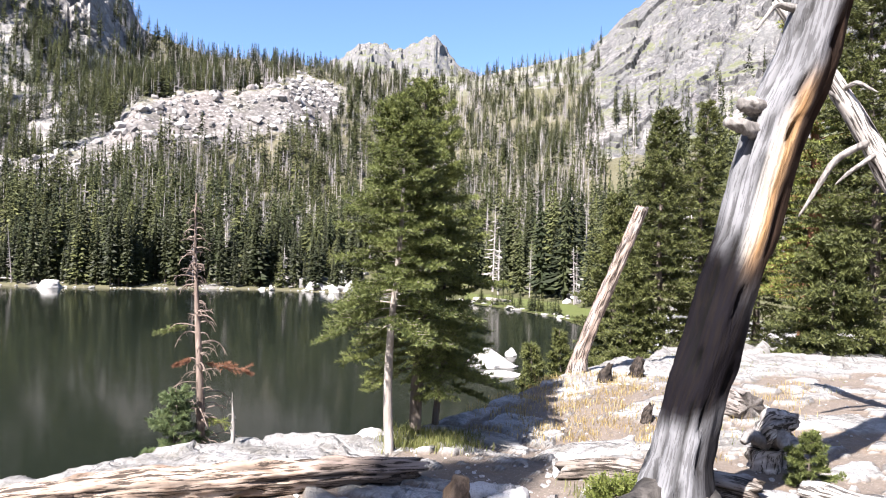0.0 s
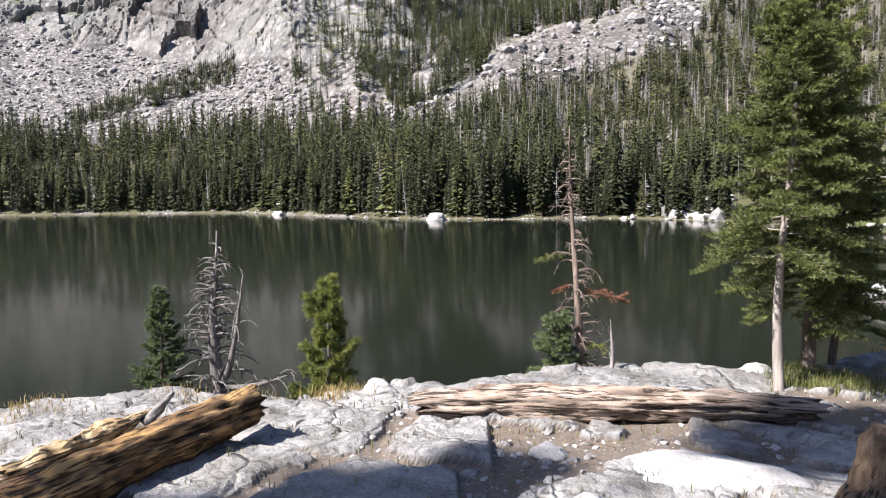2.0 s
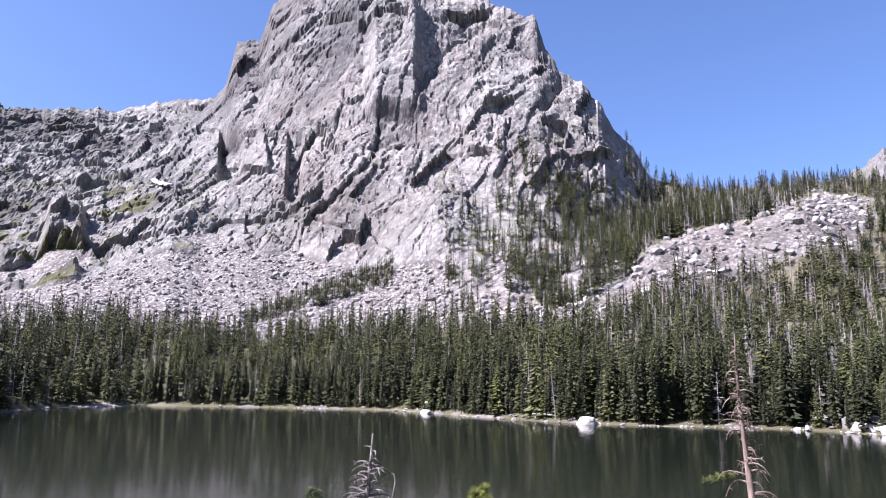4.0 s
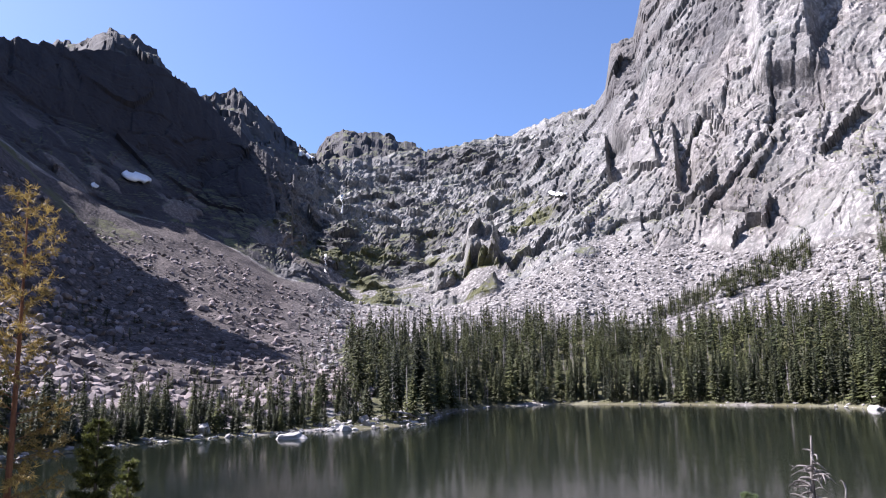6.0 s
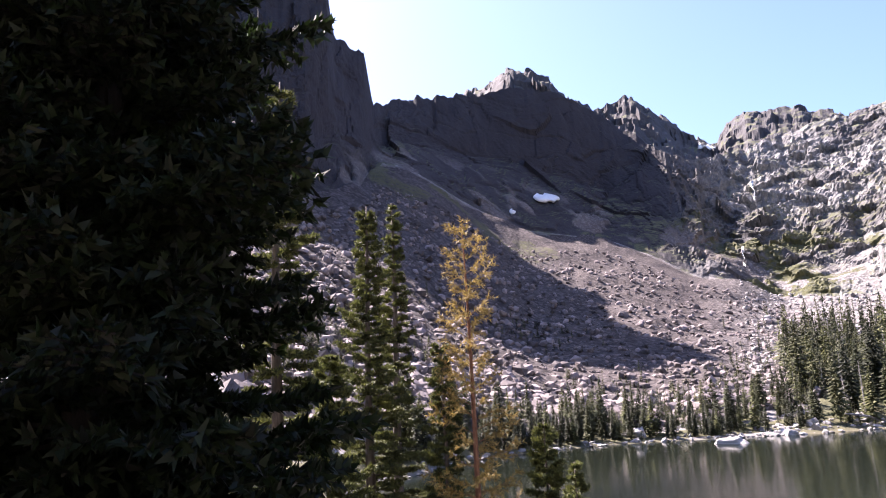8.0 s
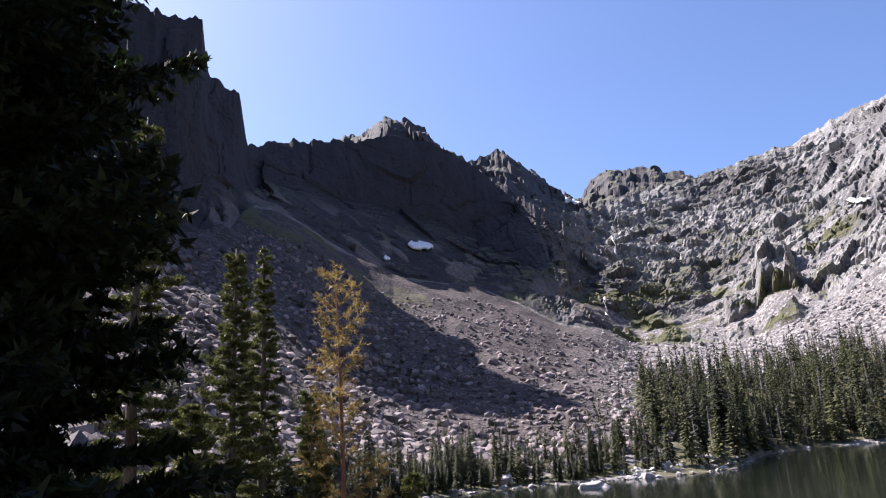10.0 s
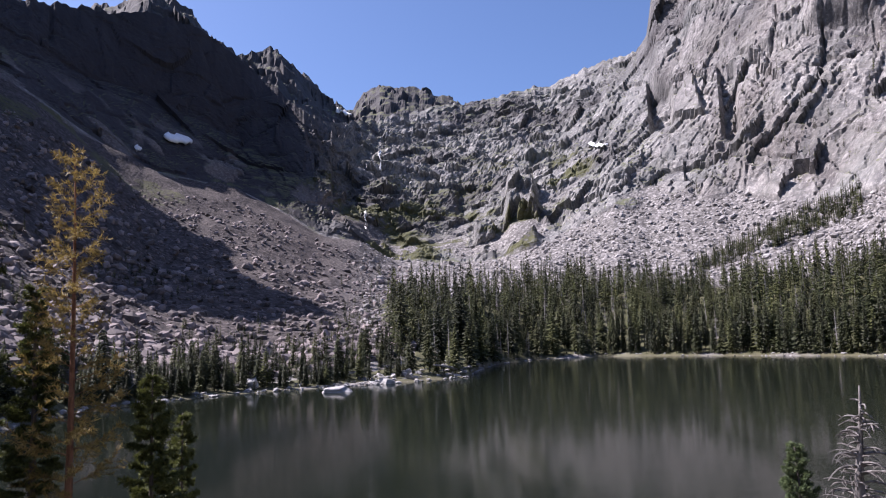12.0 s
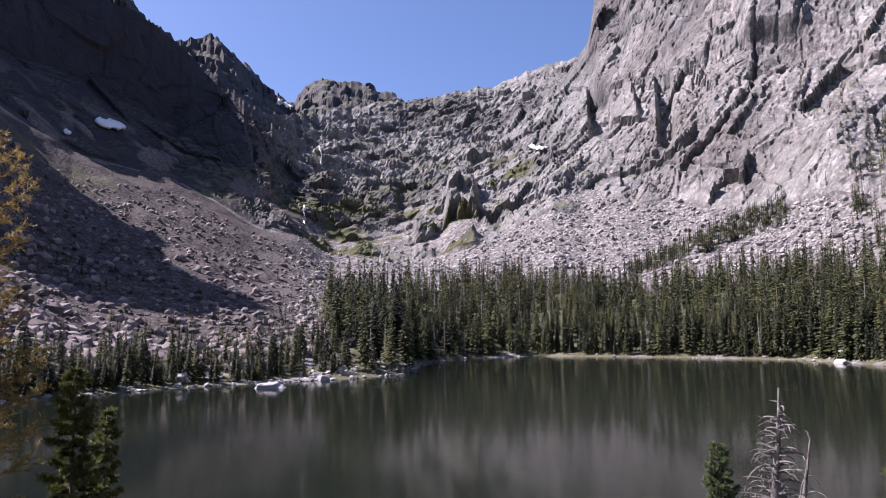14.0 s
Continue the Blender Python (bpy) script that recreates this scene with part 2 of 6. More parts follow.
    n2 = k.noise(60, 4, 0.7)
    n3 = k.noise(9, 5, 0.6)
    slab = k.mix(k.ramp(n1, (0.35, 0.0), (0.65, 1.0)), (0.215, 0.209, 0.204), (0.42, 0.405, 0.394))
    slab = k.mix(k.ramp(n2, (0.35, 0.55), (0.55, 0.0)), slab, (0.13, 0.125, 0.12))
    slab = k.mix(k.ramp(n3, (0.54, 0.0), (0.70, 0.6)), slab, (0.21, 0.203, 0.195))
    stain = k.noise(3.2, 5, 0.7)
    slab = k.mix(k.ramp(stain, (0.47, 0.0), (0.60, 0.8)), slab, (0.15, 0.14, 0.125))
    slab = k.mix(k.ramp(k.noise(22, 5, 0.7), (0.54, 0.0), (0.66, 0.55)), slab, (0.15, 0.143, 0.135))
    wob = k.add("ShaderNodeVectorMath")
    wob.operation = "MULTIPLY_ADD"
    k.put(wob.inputs[0], k.add("ShaderNodeTexNoise", Vector=k.co, Scale=2.2, Detail=4).outputs["Color"]), k.put(wob.inputs[2], k.co)
    wob.inputs[1].default_value = (0.35, 0.35, 0.35)
    split = k.voro(1.7, feature="DISTANCE_TO_EDGE", co=wob.outputs[0])
    split2 = k.voro(5.5, feature="DISTANCE_TO_EDGE", co=wob.outputs[0])
    where = k.ramp(k.noise(0.9, 3), (0.36, 0.0), (0.5, 1.0))
    slab = k.mix(k.math("MULTIPLY", where, k.ramp(split, (0.0, 0.4), (0.018, 0.0))), slab, (0.10, 0.09, 0.08))
    slab = k.mix(k.math("MULTIPLY", k.ramp(stain, (0.45, 0.0), (0.6, 1.0)), k.ramp(split2, (0.0, 0.7), (0.05, 0.0))), slab, (0.10, 0.095, 0.09))
    base = k.mix(zone[0], far, slab)
    # turf and soil
    g1 = k.noise(0.35, 6, 0.6)
    turf = k.mix(g1, (0.032, 0.040, 0.015), (0.105, 0.10, 0.045))
    earth = k.mix(k.noise(14, 6, 0.7), (0.065, 0.052, 0.043), (0.21, 0.172, 0.142))
    earth = k.mix(k.ramp(k.noise(2.1, 5, 0.65), (0.54, 0.0), (0.70, 0.4)), earth, (0.19, 0.125, 0.072))
    earth = k.mix(k.ramp(k.voro(38), (0.1, 0.6), (0.3, 0.0)), earth, (0.34, 0.30, 0.26))
    base = k.mix(k.ramp(k.math("ADD", cover[1], k.math("MULTIPLY", k.math("SUBTRACT", g1, 0.5), 0.9)), (0.4, 0.0), (0.6, 1.0)), base, turf)
    base = k.mix(cover[2], base, earth)
    k.color(base)
    lift = k.math("ADD", k.math("MULTIPLY", b, 1.6), k.math("MULTIPLY", k.ramp(crack, (0.0, 0.0), (0.15, 1.0)), 0.8))
    lift = k.math("ADD", lift, k.math("MULTIPLY", k.ramp(crack2, (0.0, 0.0), (0.2, 1.0)), 0.4))
    heap = k.math("SUBTRACT", 1.0, k.math("ADD", dist, k.math("MULTIPLY", dist2, 0.4)))
    h = k.mix(cover[0], lift, heap)
    fine = k.math("ADD", k.math("MULTIPLY", n3, 0.065), k.math("MULTIPLY", n2, 0.012))
    fine = k.math("ADD", fine, k.math("MULTIPLY", k.math("MULTIPLY", where, k.ramp(split, (0.0, 0.0), (0.05, 1.0))), 0.025))
    k.bump(k.math("MULTIPLY", h, k.math("SUBTRACT", 1.0, zone[0])), 0.4, 1.0)
    k.bump(k.math("MULTIPLY", k.math("MULTIPLY", fine, zone[0]), k.math("SUBTRACT", 1.0, k.math("MULTIPLY", cover[2], 0.85))), 1.0, 1.0)
    k.bump(k.math("MULTIPLY", k.math("MULTIPLY", k.noise(45, 4, 0.7), zone[0]), cover[2]), 0.6, 0.02)
    return k.m


def water_material():
    k = Mat("lake_water", 0.09, 0.5)
    k.b.inputs["IOR"].default_value = 1.24
    k.b.inputs["Specular IOR Level"].default_value = 0.12
    k.color(k.mix(k.noise(0.02, 3), (0.005, 0.007, 0.005), (0.010, 0.013, 0.009)))
    w = k.noise(1.2, 3, 0.5, k.scaled((1.0, 1.0, 1.0)))
    w2 = k.noise(7.0, 2, 0.5)
    patch = k.ramp(k.noise(0.035, 3), (0.5, 0.25), (0.7, 1.0))
    k.bump(k.math("MULTIPLY", k.math("ADD", k.math("MULTIPLY", w, 0.03), k.math("MULTIPLY", w2, 0.006)), patch), 0.35, 1.0)
    return k.m


def needle_material(name, dark, light, dead=0.0):
    k = Mat(name, 0.6, 0.3)
    r = k.add("ShaderNodeNewGeometry").outputs["Random Per Island"]
    o = k.add("ShaderNodeObjectInfo").outputs["Random"]
    n = k.noise(1.2, 3)
    c = k.mix(r, dark, light)
    c = k.mix(k.math("MULTIPLY", k.ramp(n, (0.4, 0.0), (0.7, 1.0)), 0.5), c, light)
    c = k.mix(k.math("MULTIPLY", o, 0.35), c, dark)
    k.color(c)
    k.leafy(c, 0.3)
    return k.m


def forest_material():
    k = Mat("forest_needles", 0.7, 0.2)
    r = k.add("ShaderNodeNewGeometry").outputs["Random Per Island"]
    tc = k.attr("tree").outputs["Color"]
    k.color(k.mix(k.math("MULTIPLY", r, 0.75), tc, k.mix(0.7, tc, (0.012, 0.014, 0.009))))
    return k.m


def bark_material(name, dark, light, scale=1.0, rough=0.85):
    k = Mat(name, rough, 0.25)
    s = k.scaled((14 * scale, 14 * scale, 2.2 * scale))
    n = k.noise(1.0, 6, 0.65, s)
    m = k.noise(2.5 * scale, 4)
    c = k.mix(k.ramp(n, (0.33, 0.0), (0.67, 1.0)), dark, light)
    c = k.mix(k.ramp(m, (0.45, 0.0), (0.65, 0.5)), c, dark)
    k.color(c)
    k.bump(n, 0.8, 0.02)
    return k.m


GROUND = ground_material()
WATER = water_material()
FOREST = forest_material()
FIR = needle_material("fir_needles", (0.030, 0.045, 0.014), (0.235, 0.26, 0.08))
CLEARING_FIR = needle_material("clearing_fir_needles", (0.022, 0.032, 0.011), (0.15, 0.16, 0.05))
FIR_BLUE = needle_material("fir_needles_bluish", (0.05, 0.08, 0.035), (0.19, 0.23, 0.10))
PINE = needle_material("pine_needles", (0.07, 0.095, 0.02), (0.25, 0.27, 0.07))
RUST = needle_material("dying_needles", (0.15, 0.105, 0.032), (0.37, 0.275, 0.085))
RED = needle_material("dead_red_needles", (0.12, 0.05, 0.028), (0.27, 0.125, 0.07))
BARK = bark_material("grey_brown_bark", (0.05, 0.04, 0.033), (0.20, 0.165, 0.14))
# bark of the backlit firs, their shade put into the colour
SHADED_BARK = bark_material("shaded_fir_bark", (0.007, 0.006, 0.005), (0.026, 0.021, 0.018))
PALE_BARK = bark_material("pale_bark", (0.20, 0.17, 0.15), (0.48, 0.43, 0.39))
RED_BARK = bark_material("reddish_bark", (0.10, 0.045, 0.025), (0.30, 0.15, 0.085))
SPRUCE = needle_material("spruce_needles", (0.012, 0.016, 0.007), (0.060, 0.068, 0.026))
BANK_FIR = needle_material("bank_fir_needles", (0.014, 0.021, 0.007), (0.17, 0.185, 0.05))
# needles painted near black, for firs standing against the light
SHADED_FIR = needle_material("shaded_fir_needles", (0.002, 0.0035, 0.0015), (0.014, 0.027, 0.006))
ROOT_WOOD = bark_material("dark_root_wood", (0.018, 0.016, 0.015), (0.095, 0.085, 0.078), 1.2)
DEAD_WOOD = bark_material("dead_grey_wood", (0.09, 0.08, 0.075), (0.33, 0.31, 0.29), 1.5)
SAPLING_WOOD = bark_material("dead_sapling_wood", (0.05, 0.045, 0.042), (0.26, 0.24, 0.23), 1.5)
SPRUCE_WOOD = bark_material("dying_spruce_wood", (0.075, 0.055, 0.045), (0.29, 0.225, 0.19), 1.4)
STUMP_WOOD = bark_material("stump_wood", (0.05, 0.035, 0.025), (0.29, 0.20, 0.13), 1.6)
GREY_WOOD = bark_material("weathered_grey_wood", (0.13, 0.12, 0.115), (0.42, 0.39, 0.36), 1.5)


def painted_wood(name, depth, gloss):
    """Old wood: broad colours laid on the log itself, grain and cracks along it."""
    k = Mat(name, 0.8, gloss)
    c = k.attr("wood").outputs["Color"]
    g = k.attr("grain").outputs["Vector"]
    n = k.add("ShaderNodeTexNoise", Vector=g, Scale=1.0, Detail=6, Roughness=0.65).outputs["Fac"]
    dark = k.mix(depth, c, (0.014, 0.011, 0.009))
    light = k.mix(1.0, c, (1.3, 1.28, 1.25), "MULTIPLY")
    d = k.mix(k.ramp(n, (0.44, 0.0), (0.49, 1.0)), dark, c)
    d = k.mix(k.ramp(n, (0.52, 0.0), (0.72, 0.6)), d, light)
    k.color(d)
    k.bump(n, 0.9, 0.012)
    return k.m


OLD_WOOD = painted_wood("old_wood", 0.88, 0.12)
BARE_WOOD = painted_wood("smooth_weathered_wood", 0.45, 0.04)

# ---- the landscape: one sheet round the camera, from the bench to the last ridge ----
# Each line runs round the valley: (bearing, distance) or (bearing, distance, rise in degrees from eye height).
BENCH = 5.3
RIM = [(-150, 20), (-60, 17), (-30, 15), (-20, 13.5), (-12, 11.5), (-8, 10), (-3, 8.5), (5, 7.0), (15, 7.0), (22, 6.6), (30, 6.2),
       (40, 6.1), (48, 6.8), (56, 6.9), (64, 7.0), (80, 7.5), (90, 7.6), (100, 7.9), (120, 9.0), (150, 9), (210, 20)]
NEAR_EDGE = [(-150, 45), (-30, 45), (-18, 42), (-12, 36), (-6, 30), (0, 22), (10, 18), (30, 16), (60, 16), (90, 18), (118, 22), (150, 24), (210, 45)]
SHORE = [(-150, 60), (-30, 52), (-18, 56), (-12, 70), (-9, 85), (-2.5, 105), (8, 126), (14, 134), (24, 134), (30, 141), (36, 160), (42, 193),
         (50, 211), (60, 234), (65, 222), (68, 190), (70, 137), (74, 126), (80, 120), (87, 114), (92, 106), (97, 96), (103, 76), (110, 52), (120, 34), (150, 34), (210, 60)]
FOOT = [(-150, 150, 4), (-60, 140, 3), (-35, 130, 2), (-20, 150, 1.0), (-10, 180, 0.8), (0, 210, 1.0), (12, 230, 2.2), (26, 230, 3.2), (38, 270, 3.2),
        (52, 320, 3.0), (62, 330, 3.3), (70, 300, 3.4), (74, 250, 2.6), (80, 165, 0.0), (87, 160, -0.3), (92, 155, 0.4), (100, 140, 3.0), (110, 125, 6.5), (120, 110, 8.5), (150, 100, 8), (210, 150, 4)]
CLIFF_FOOT = [(-150, 260, 7), (-60, 220, 8), (-35, 220, 8), (-20, 280, 8), (-10, 320, 7.5), (0, 370, 8), (8, 340, 10), (12, 330, 12.2), (17, 320, 11), (22, 300, 9.8),
              (24, 290, 7.2), (30, 290, 6), (33, 295, 7.2), (38, 320, 8.6), (41, 340, 9.4), (45, 370, 9.0), (50, 405, 9.5), (56, 425, 9.3), (58.4, 430, 9.9),
              (62.6, 430, 7.2), (65.5, 440, 6.2), (68, 455, 5.8), (72, 470, 5.6), (76, 480, 6.6), (81, 470, 8.4), (84, 478, 10.2), (87, 490, 11.7), (93.5, 440, 13.0), (98, 402, 15.6), (102, 385, 18.2), (104, 372, 18.6), (106, 310, 17.0),
              (110, 262, 16.2), (120, 220, 17), (150, 180, 16), (210, 260, 7)]
LEDGE = [(-150, 380, 10), (-60, 350, 13), (-35, 400, 16), (-20, 430, 13.5), (-10, 430, 11.5), (0, 450, 11), (12, 420, 12.9), (22, 400, 11.8), (26, 385, 13), (31, 390, 15.5),
         (38, 415, 17.8), (45, 455, 19), (52, 505, 17.2), (57, 550, 15.6), (62, 600, 13.8), (70, 600, 11.2), (76, 560, 10.6), (78, 575, 11.6), (82, 546, 12.8),
         (87, 585, 15.6), (95, 540, 18.8), (100, 490, 19.8), (104, 436, 20.4), (105.5, 360, 20.6), (110, 288, 21.5), (120, 265, 24), (150, 230, 20), (210, 380, 10)]
CREST = [(-150, 520, 13), (-60, 600, 24), (-35, 660, 26), (-25, 660, 24), (-18, 640, 20.5), (-13.4, 620, 17.9), (-10.5, 610, 15.2), (-7, 600, 14.6),
         (-2, 600, 13.6), (8, 560, 13.6), (12, 520, 14), (18, 520, 14), (22.3, 473, 15.3), (23.4, 465, 17.5), (24.9, 455, 19), (26, 451, 21.3),
         (29.1, 466, 23.9), (30.1, 472, 25.6), (30.7, 475, 27.5), (33.7, 495, 28.3), (35.5, 509, 29.1), (37.6, 525, 29.4), (38.8, 536, 30.6),
         (40.8, 555, 32.4), (42.4, 563, 31.6), (43.7, 573, 31.7), (45.4, 589, 32.9), (47.3, 606, 31.9), (50.1, 627, 30.1), (52.1, 638, 27.7),
         (52.9, 643, 25.2), (53.9, 649, 25.2), (54.6, 666, 24.8), (55.3, 684, 21.7), (56.1, 703, 20.6), (59, 790, 20.1), (62.7, 850, 19),
         (68, 840, 18.2), (74, 800, 17.4), (78, 720, 16.8), (80, 650, 16.6), (82, 630, 17.6), (84.5, 650, 19.4), (86.5, 643, 21), (89.5, 613, 22.9),
         (92.8, 589, 23.6), (97.2, 553, 23.5), (102.6, 506, 23.4), (104.6, 448, 23), (105.2, 400, 26.8), (107.6, 372, 28), (108.2, 338, 31.8),
         (113.5, 328, 32.2), (116, 335, 32.4), (122, 377, 34), (135, 367, 34), (150, 330, 26), (210, 520, 13)]
FAR_RIDGE = [(-150, 1300, 10), (-40, 1300, 12), (-5, 1300, 13), (-0.8, 1300, 14.4), (1.0, 1300, 16.2), (1.8, 1300, 15.8), (3.5, 1300, 15.4), (6.5, 1300, 15.8), (9, 1300, 14), (20, 1300, 12), (50, 1300, 14), (60, 1300, 16),
             (68, 1300, 17.8), (70.5, 1300, 18.4), (73.6, 1300, 19.2), (76.1, 1300, 19.5), (77.3, 1300, 18.9), (78.2, 1270, 17.6), (79.2, 1250, 18.2), (80.3, 1200, 18.4), (82.0, 1160, 20.2), (82.6, 1150, 21.0), (84.1, 1130, 21.6), (86.3, 1100, 21.4), (88, 980, 21.8),
             (89.1, 900, 22.9), (90.2, 880, 23.9), (91.9, 865, 25.0), (93.1, 860, 25.3), (94.2, 865, 24.9), (95.2, 880, 24.3), (97, 900, 23.6), (99, 950, 21), (110, 1100, 18), (150, 1300, 12), (210, 1300, 10)]


def along(line, az, col=1):
    line = sorted(line)
    return np.interp(az, [p[0] for p in line], [p[col] for p in line])


DAZ = 0.14
AZ = np.concatenate([np.arange(-36, 134, DAZ), np.arange(134, 324, 2.0)])
AZL = np.where(AZ > 210, AZ - 360, AZ)


def knots(az):
    """Distances and heights of the profile's corners at every bearing."""
    up = lambda line: EYE + along(line, az) * np.tan(np.radians(along(line, az, 2)))
    lake = smooth(-17, -11, az) * (1 - smooth(112, 118, az))
    rim, edge, shore = along(RIM, az), along(NEAR_EDGE, az), along(SHORE, az)
    right = 1 - smooth(-14, -6, az)
    rz = BENCH + 0.1 * right - 0.07 * smooth(56, 64, az)
    jag = lambda s, k: perlin(np.stack([az * s, az * 0 + k, az * 0], 1))
    crest_r, crest_z = along(CREST, az), up(CREST)
    rocky = smooth(20, 26, az) + (1 - smooth(-16, -10, az))
    crest_z = crest_z + (jag(1.1, 3.3) * 6 + jag(2.7, 8.1) * 4) * (0.25 + 0.75 * np.clip(rocky, 0, 1))
    far_z = up(FAR_RIDGE) + jag(0.9, 5.5) * 7 + jag(2.6, 1.5) * 8
    ragged = smooth(36, 41, az) * (1 - smooth(78, 82, az))                 # talus tongues run up into the gullies
    scree_r = along(CLIFF_FOOT, az) * (1 + ragged * 0.04 * jag(0.25, 2.2))
    scree_z = up(CLIFF_FOOT) + ragged * scree_r * 0.022 * jag(0.22, 6.6)
    r = [0 * az + 2.0, rim, edge, (edge + shore) / 2, shore, along(FOOT, az), scree_r, along(LEDGE, az), crest_r, crest_r + 70, along(FAR_RIDGE, az), 0 * az + 2600]
    dry = 1 - lake
    z = [0 * az + BENCH, rz, dry * (BENCH - 2.6) - 0.25 * lake, dry * (BENCH - 2.6) - 5 * lake, dry * (BENCH - 2.2) + 0.05 * lake, up(FOOT), scree_z, up(LEDGE), crest_z,
         crest_z - 45 + 38 * smooth(106, 109, az) * (1 - smooth(118, 124, az)), far_z, 0 * az + 150]
    return r, z


COUNTS = [260, 36, 5, 5, 40, 66, 86, 112, 5, 36, 3]


def sheet():
    kr, kz = knots(AZL)
    rs, zs, seg = [], [], []
    for i, n in enumerate(COUNTS):
        for j in range(n):
            s = j / n
            if i == 0:
                rs.append(kr[0] * (kr[1] / kr[0]) ** s)
            else:
                rs.append(kr[i] + (kr[i + 1] - kr[i]) * s)
            e = s
            if i == 1:
                e = s ** 0.75
            if i == 4:
                e = s ** (1 + 1.2 * smooth(-14, -10, AZL) * (1 - smooth(-2, 4, AZL)))   # a level meadow at the head of the bay
            if i == 5:
                e = s ** 1.25                      # talus steepens upward
            zs.append(kz[i] + (kz[i + 1] - kz[i]) * e)
            seg.append(i + s)
    rs.append(kr[-1]), zs.append(kz[-1]), seg.append(float(len(COUNTS)))
    return np.array(rs), np.array(zs), np.array(seg)


GR, GZ, GS = sheet()
NR, NA = GR.shape
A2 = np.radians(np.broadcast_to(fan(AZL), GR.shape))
P = np.stack([-np.sin(A2) * GR, np.cos(A2) * GR, GZ], 2).reshape(-1, 3)
S = np.broadcast_to(GS[:, None], GR.shape).ravel()
B = np.broadcast_to(AZL, GR.shape).ravel()
RAD = GR.ravel()
OUT = np.stack([-np.sin(A2), np.cos(A2), 0 * A2], 2).reshape(-1, 3)

# cover: how much talus, turf, soil, bare cliff
EL = np.degrees(np.arctan2(P[:, 2] - EYE, RAD))
low = fbm(P * 0.012, 4)
stripe_top = np.interp(B, [8, 11, 12.3, 16.9, 21.8, 24.2, 30.2, 32, 36], [12, 12.6, 12.5, 11.1, 10.0, 7.0, 5.7, 6.8, 7.5])
stripe_low = np.interp(B, [8, 12.3, 16.9, 22.2, 26.4, 30.2, 34], [10.2, 9.5, 7.5, 5.3, 3.3, 3.6, 3.4])
STRIPE = smooth(-0.3, 0.3, EL - stripe_low + low * 1.5) * (1 - smooth(-0.3, 0.3, EL - stripe_top + low * 1.5)) * smooth(7, 9, B) * (1 - smooth(33, 37, B)) * (S > 4.5)
valley = smooth(34, 40, B)
talus = np.where((S >= 5) & (S < 6), 1.0, 0.0)
talus = np.maximum(talus, np.where((S >= 4.15) & (S < 5) & (B > 74), 1.0, 0.0)) * np.maximum(valley, smooth(0.5, 0.6, 1 - valley) * 0)
talus = np.maximum(talus, STRIPE * 0.8)
talus = np.clip(talus + np.where((S >= 6) & (S < 6.9), smooth(0.05, 0.2, fbm(P * np.array([0.03, 0.03, 0.008]) + 9, 4)) * smooth(6.9, 6.1, S), 0) * (1 - smooth(84, 90, B) * 0.3), 0, 1)
cliff = np.where((S >= 6) & (S < 11), 1.0, 0.0) * np.maximum(valley, smooth(22, 27, B) * smooth(6.4, 7.2, S))
granite = np.where(S >= 6, 1.0, 0.0) * (1 - smooth(-12, -9, B))
cliff = np.maximum(cliff, granite * 0.7)
cliff = np.maximum(cliff, np.where(S >= 9, 1.0, 0.0))
cliff *= 1 - 0.85 * talus

# displacement: ribs, blocks and ledges on the cliffs, heaps on the talus
D = np.zeros(len(P))
sel = np.where((cliff > 0.02) & (S > 5.5))[0]
ps = P[sel]
left = np.radians(B[sel]) * 430.0 - 320
slant = np.where(B[sel] > 80, -0.12, 0.45)
steep = np.sqrt(1 - slant ** 2)
q = np.stack([steep * left + slant * ps[:, 2], (slant * left - steep * ps[:, 2]) * 0.32, RAD[sel] * 0.5], 1)   # ribs run aslant down the faces
q += 7 * np.stack([perlin(ps * 0.02 + k) for k in (3, 40, 77)], 1)
knob = smooth(55, 60, B[sel]) * (1 - smooth(79, 83, B[sel]))               # the headwall is knobbly, not ribbed
wild = np.maximum(0.4 + 0.6 * smooth(-0.22, 0.22, fbm(ps / 110 + 3.1, 3)), knob * (0.55 + 0.5 * smooth(-0.2, 0.2, fbm(ps / 60 + 8, 3))))            # smooth slabs here, broken rock there
shade = smooth(79, 84, B[sel])                                              # the shaded wall is smoother
warp_q = 3.5 * np.stack([fbm(ps / 26 + k, 3) for k in (11, 52)], 1)
qu, qv = q[:, 0] + warp_q[:, 0], q[:, 1] / 0.32 + warp_q[:, 1]              # along and across the run of the joints
rib = fbm(q / 90, 3, 0.5, True) * 11 * (1 - 0.5 * knob) + fbm(q / 24 + 5, 3, 0.5, True) * 2.2 * wild
rib += facets(np.stack([q[:, 0], q[:, 1] * 1.8, q[:, 2]], 1) / 34) * 8 * (1 - 0.35 * knob)
TONE = np.full(len(P), 0.5)                                                 # each block of rock has a tone of its own
for size, tall, amp, layer in ((27.0, 2.2, 5.0, 0.2), (11.5, 1.9, 3.2, 1.2), (5.2, 1.8, 1.7, 2.2), (2.6, 1.5, 0.8, 3.2)):
    tall = tall * (1 - 0.6 * knob)
    out, gap, tone = joints(qu / size, qv / (size * tall), 0 * qu + layer)
    rib += amp * (out - 0.35 * (1 - smooth(0.0, 0.07, gap))) * (0.45 + 0.75 * wild) * (1 - 0.6 * knob)
    TONE[sel] += 0.26 * tone - 0.12 * (1 - smooth(0.0, 0.08, gap)) * (size < 20)
rib += fbm(ps / 5, 2) * 0.3 * wild
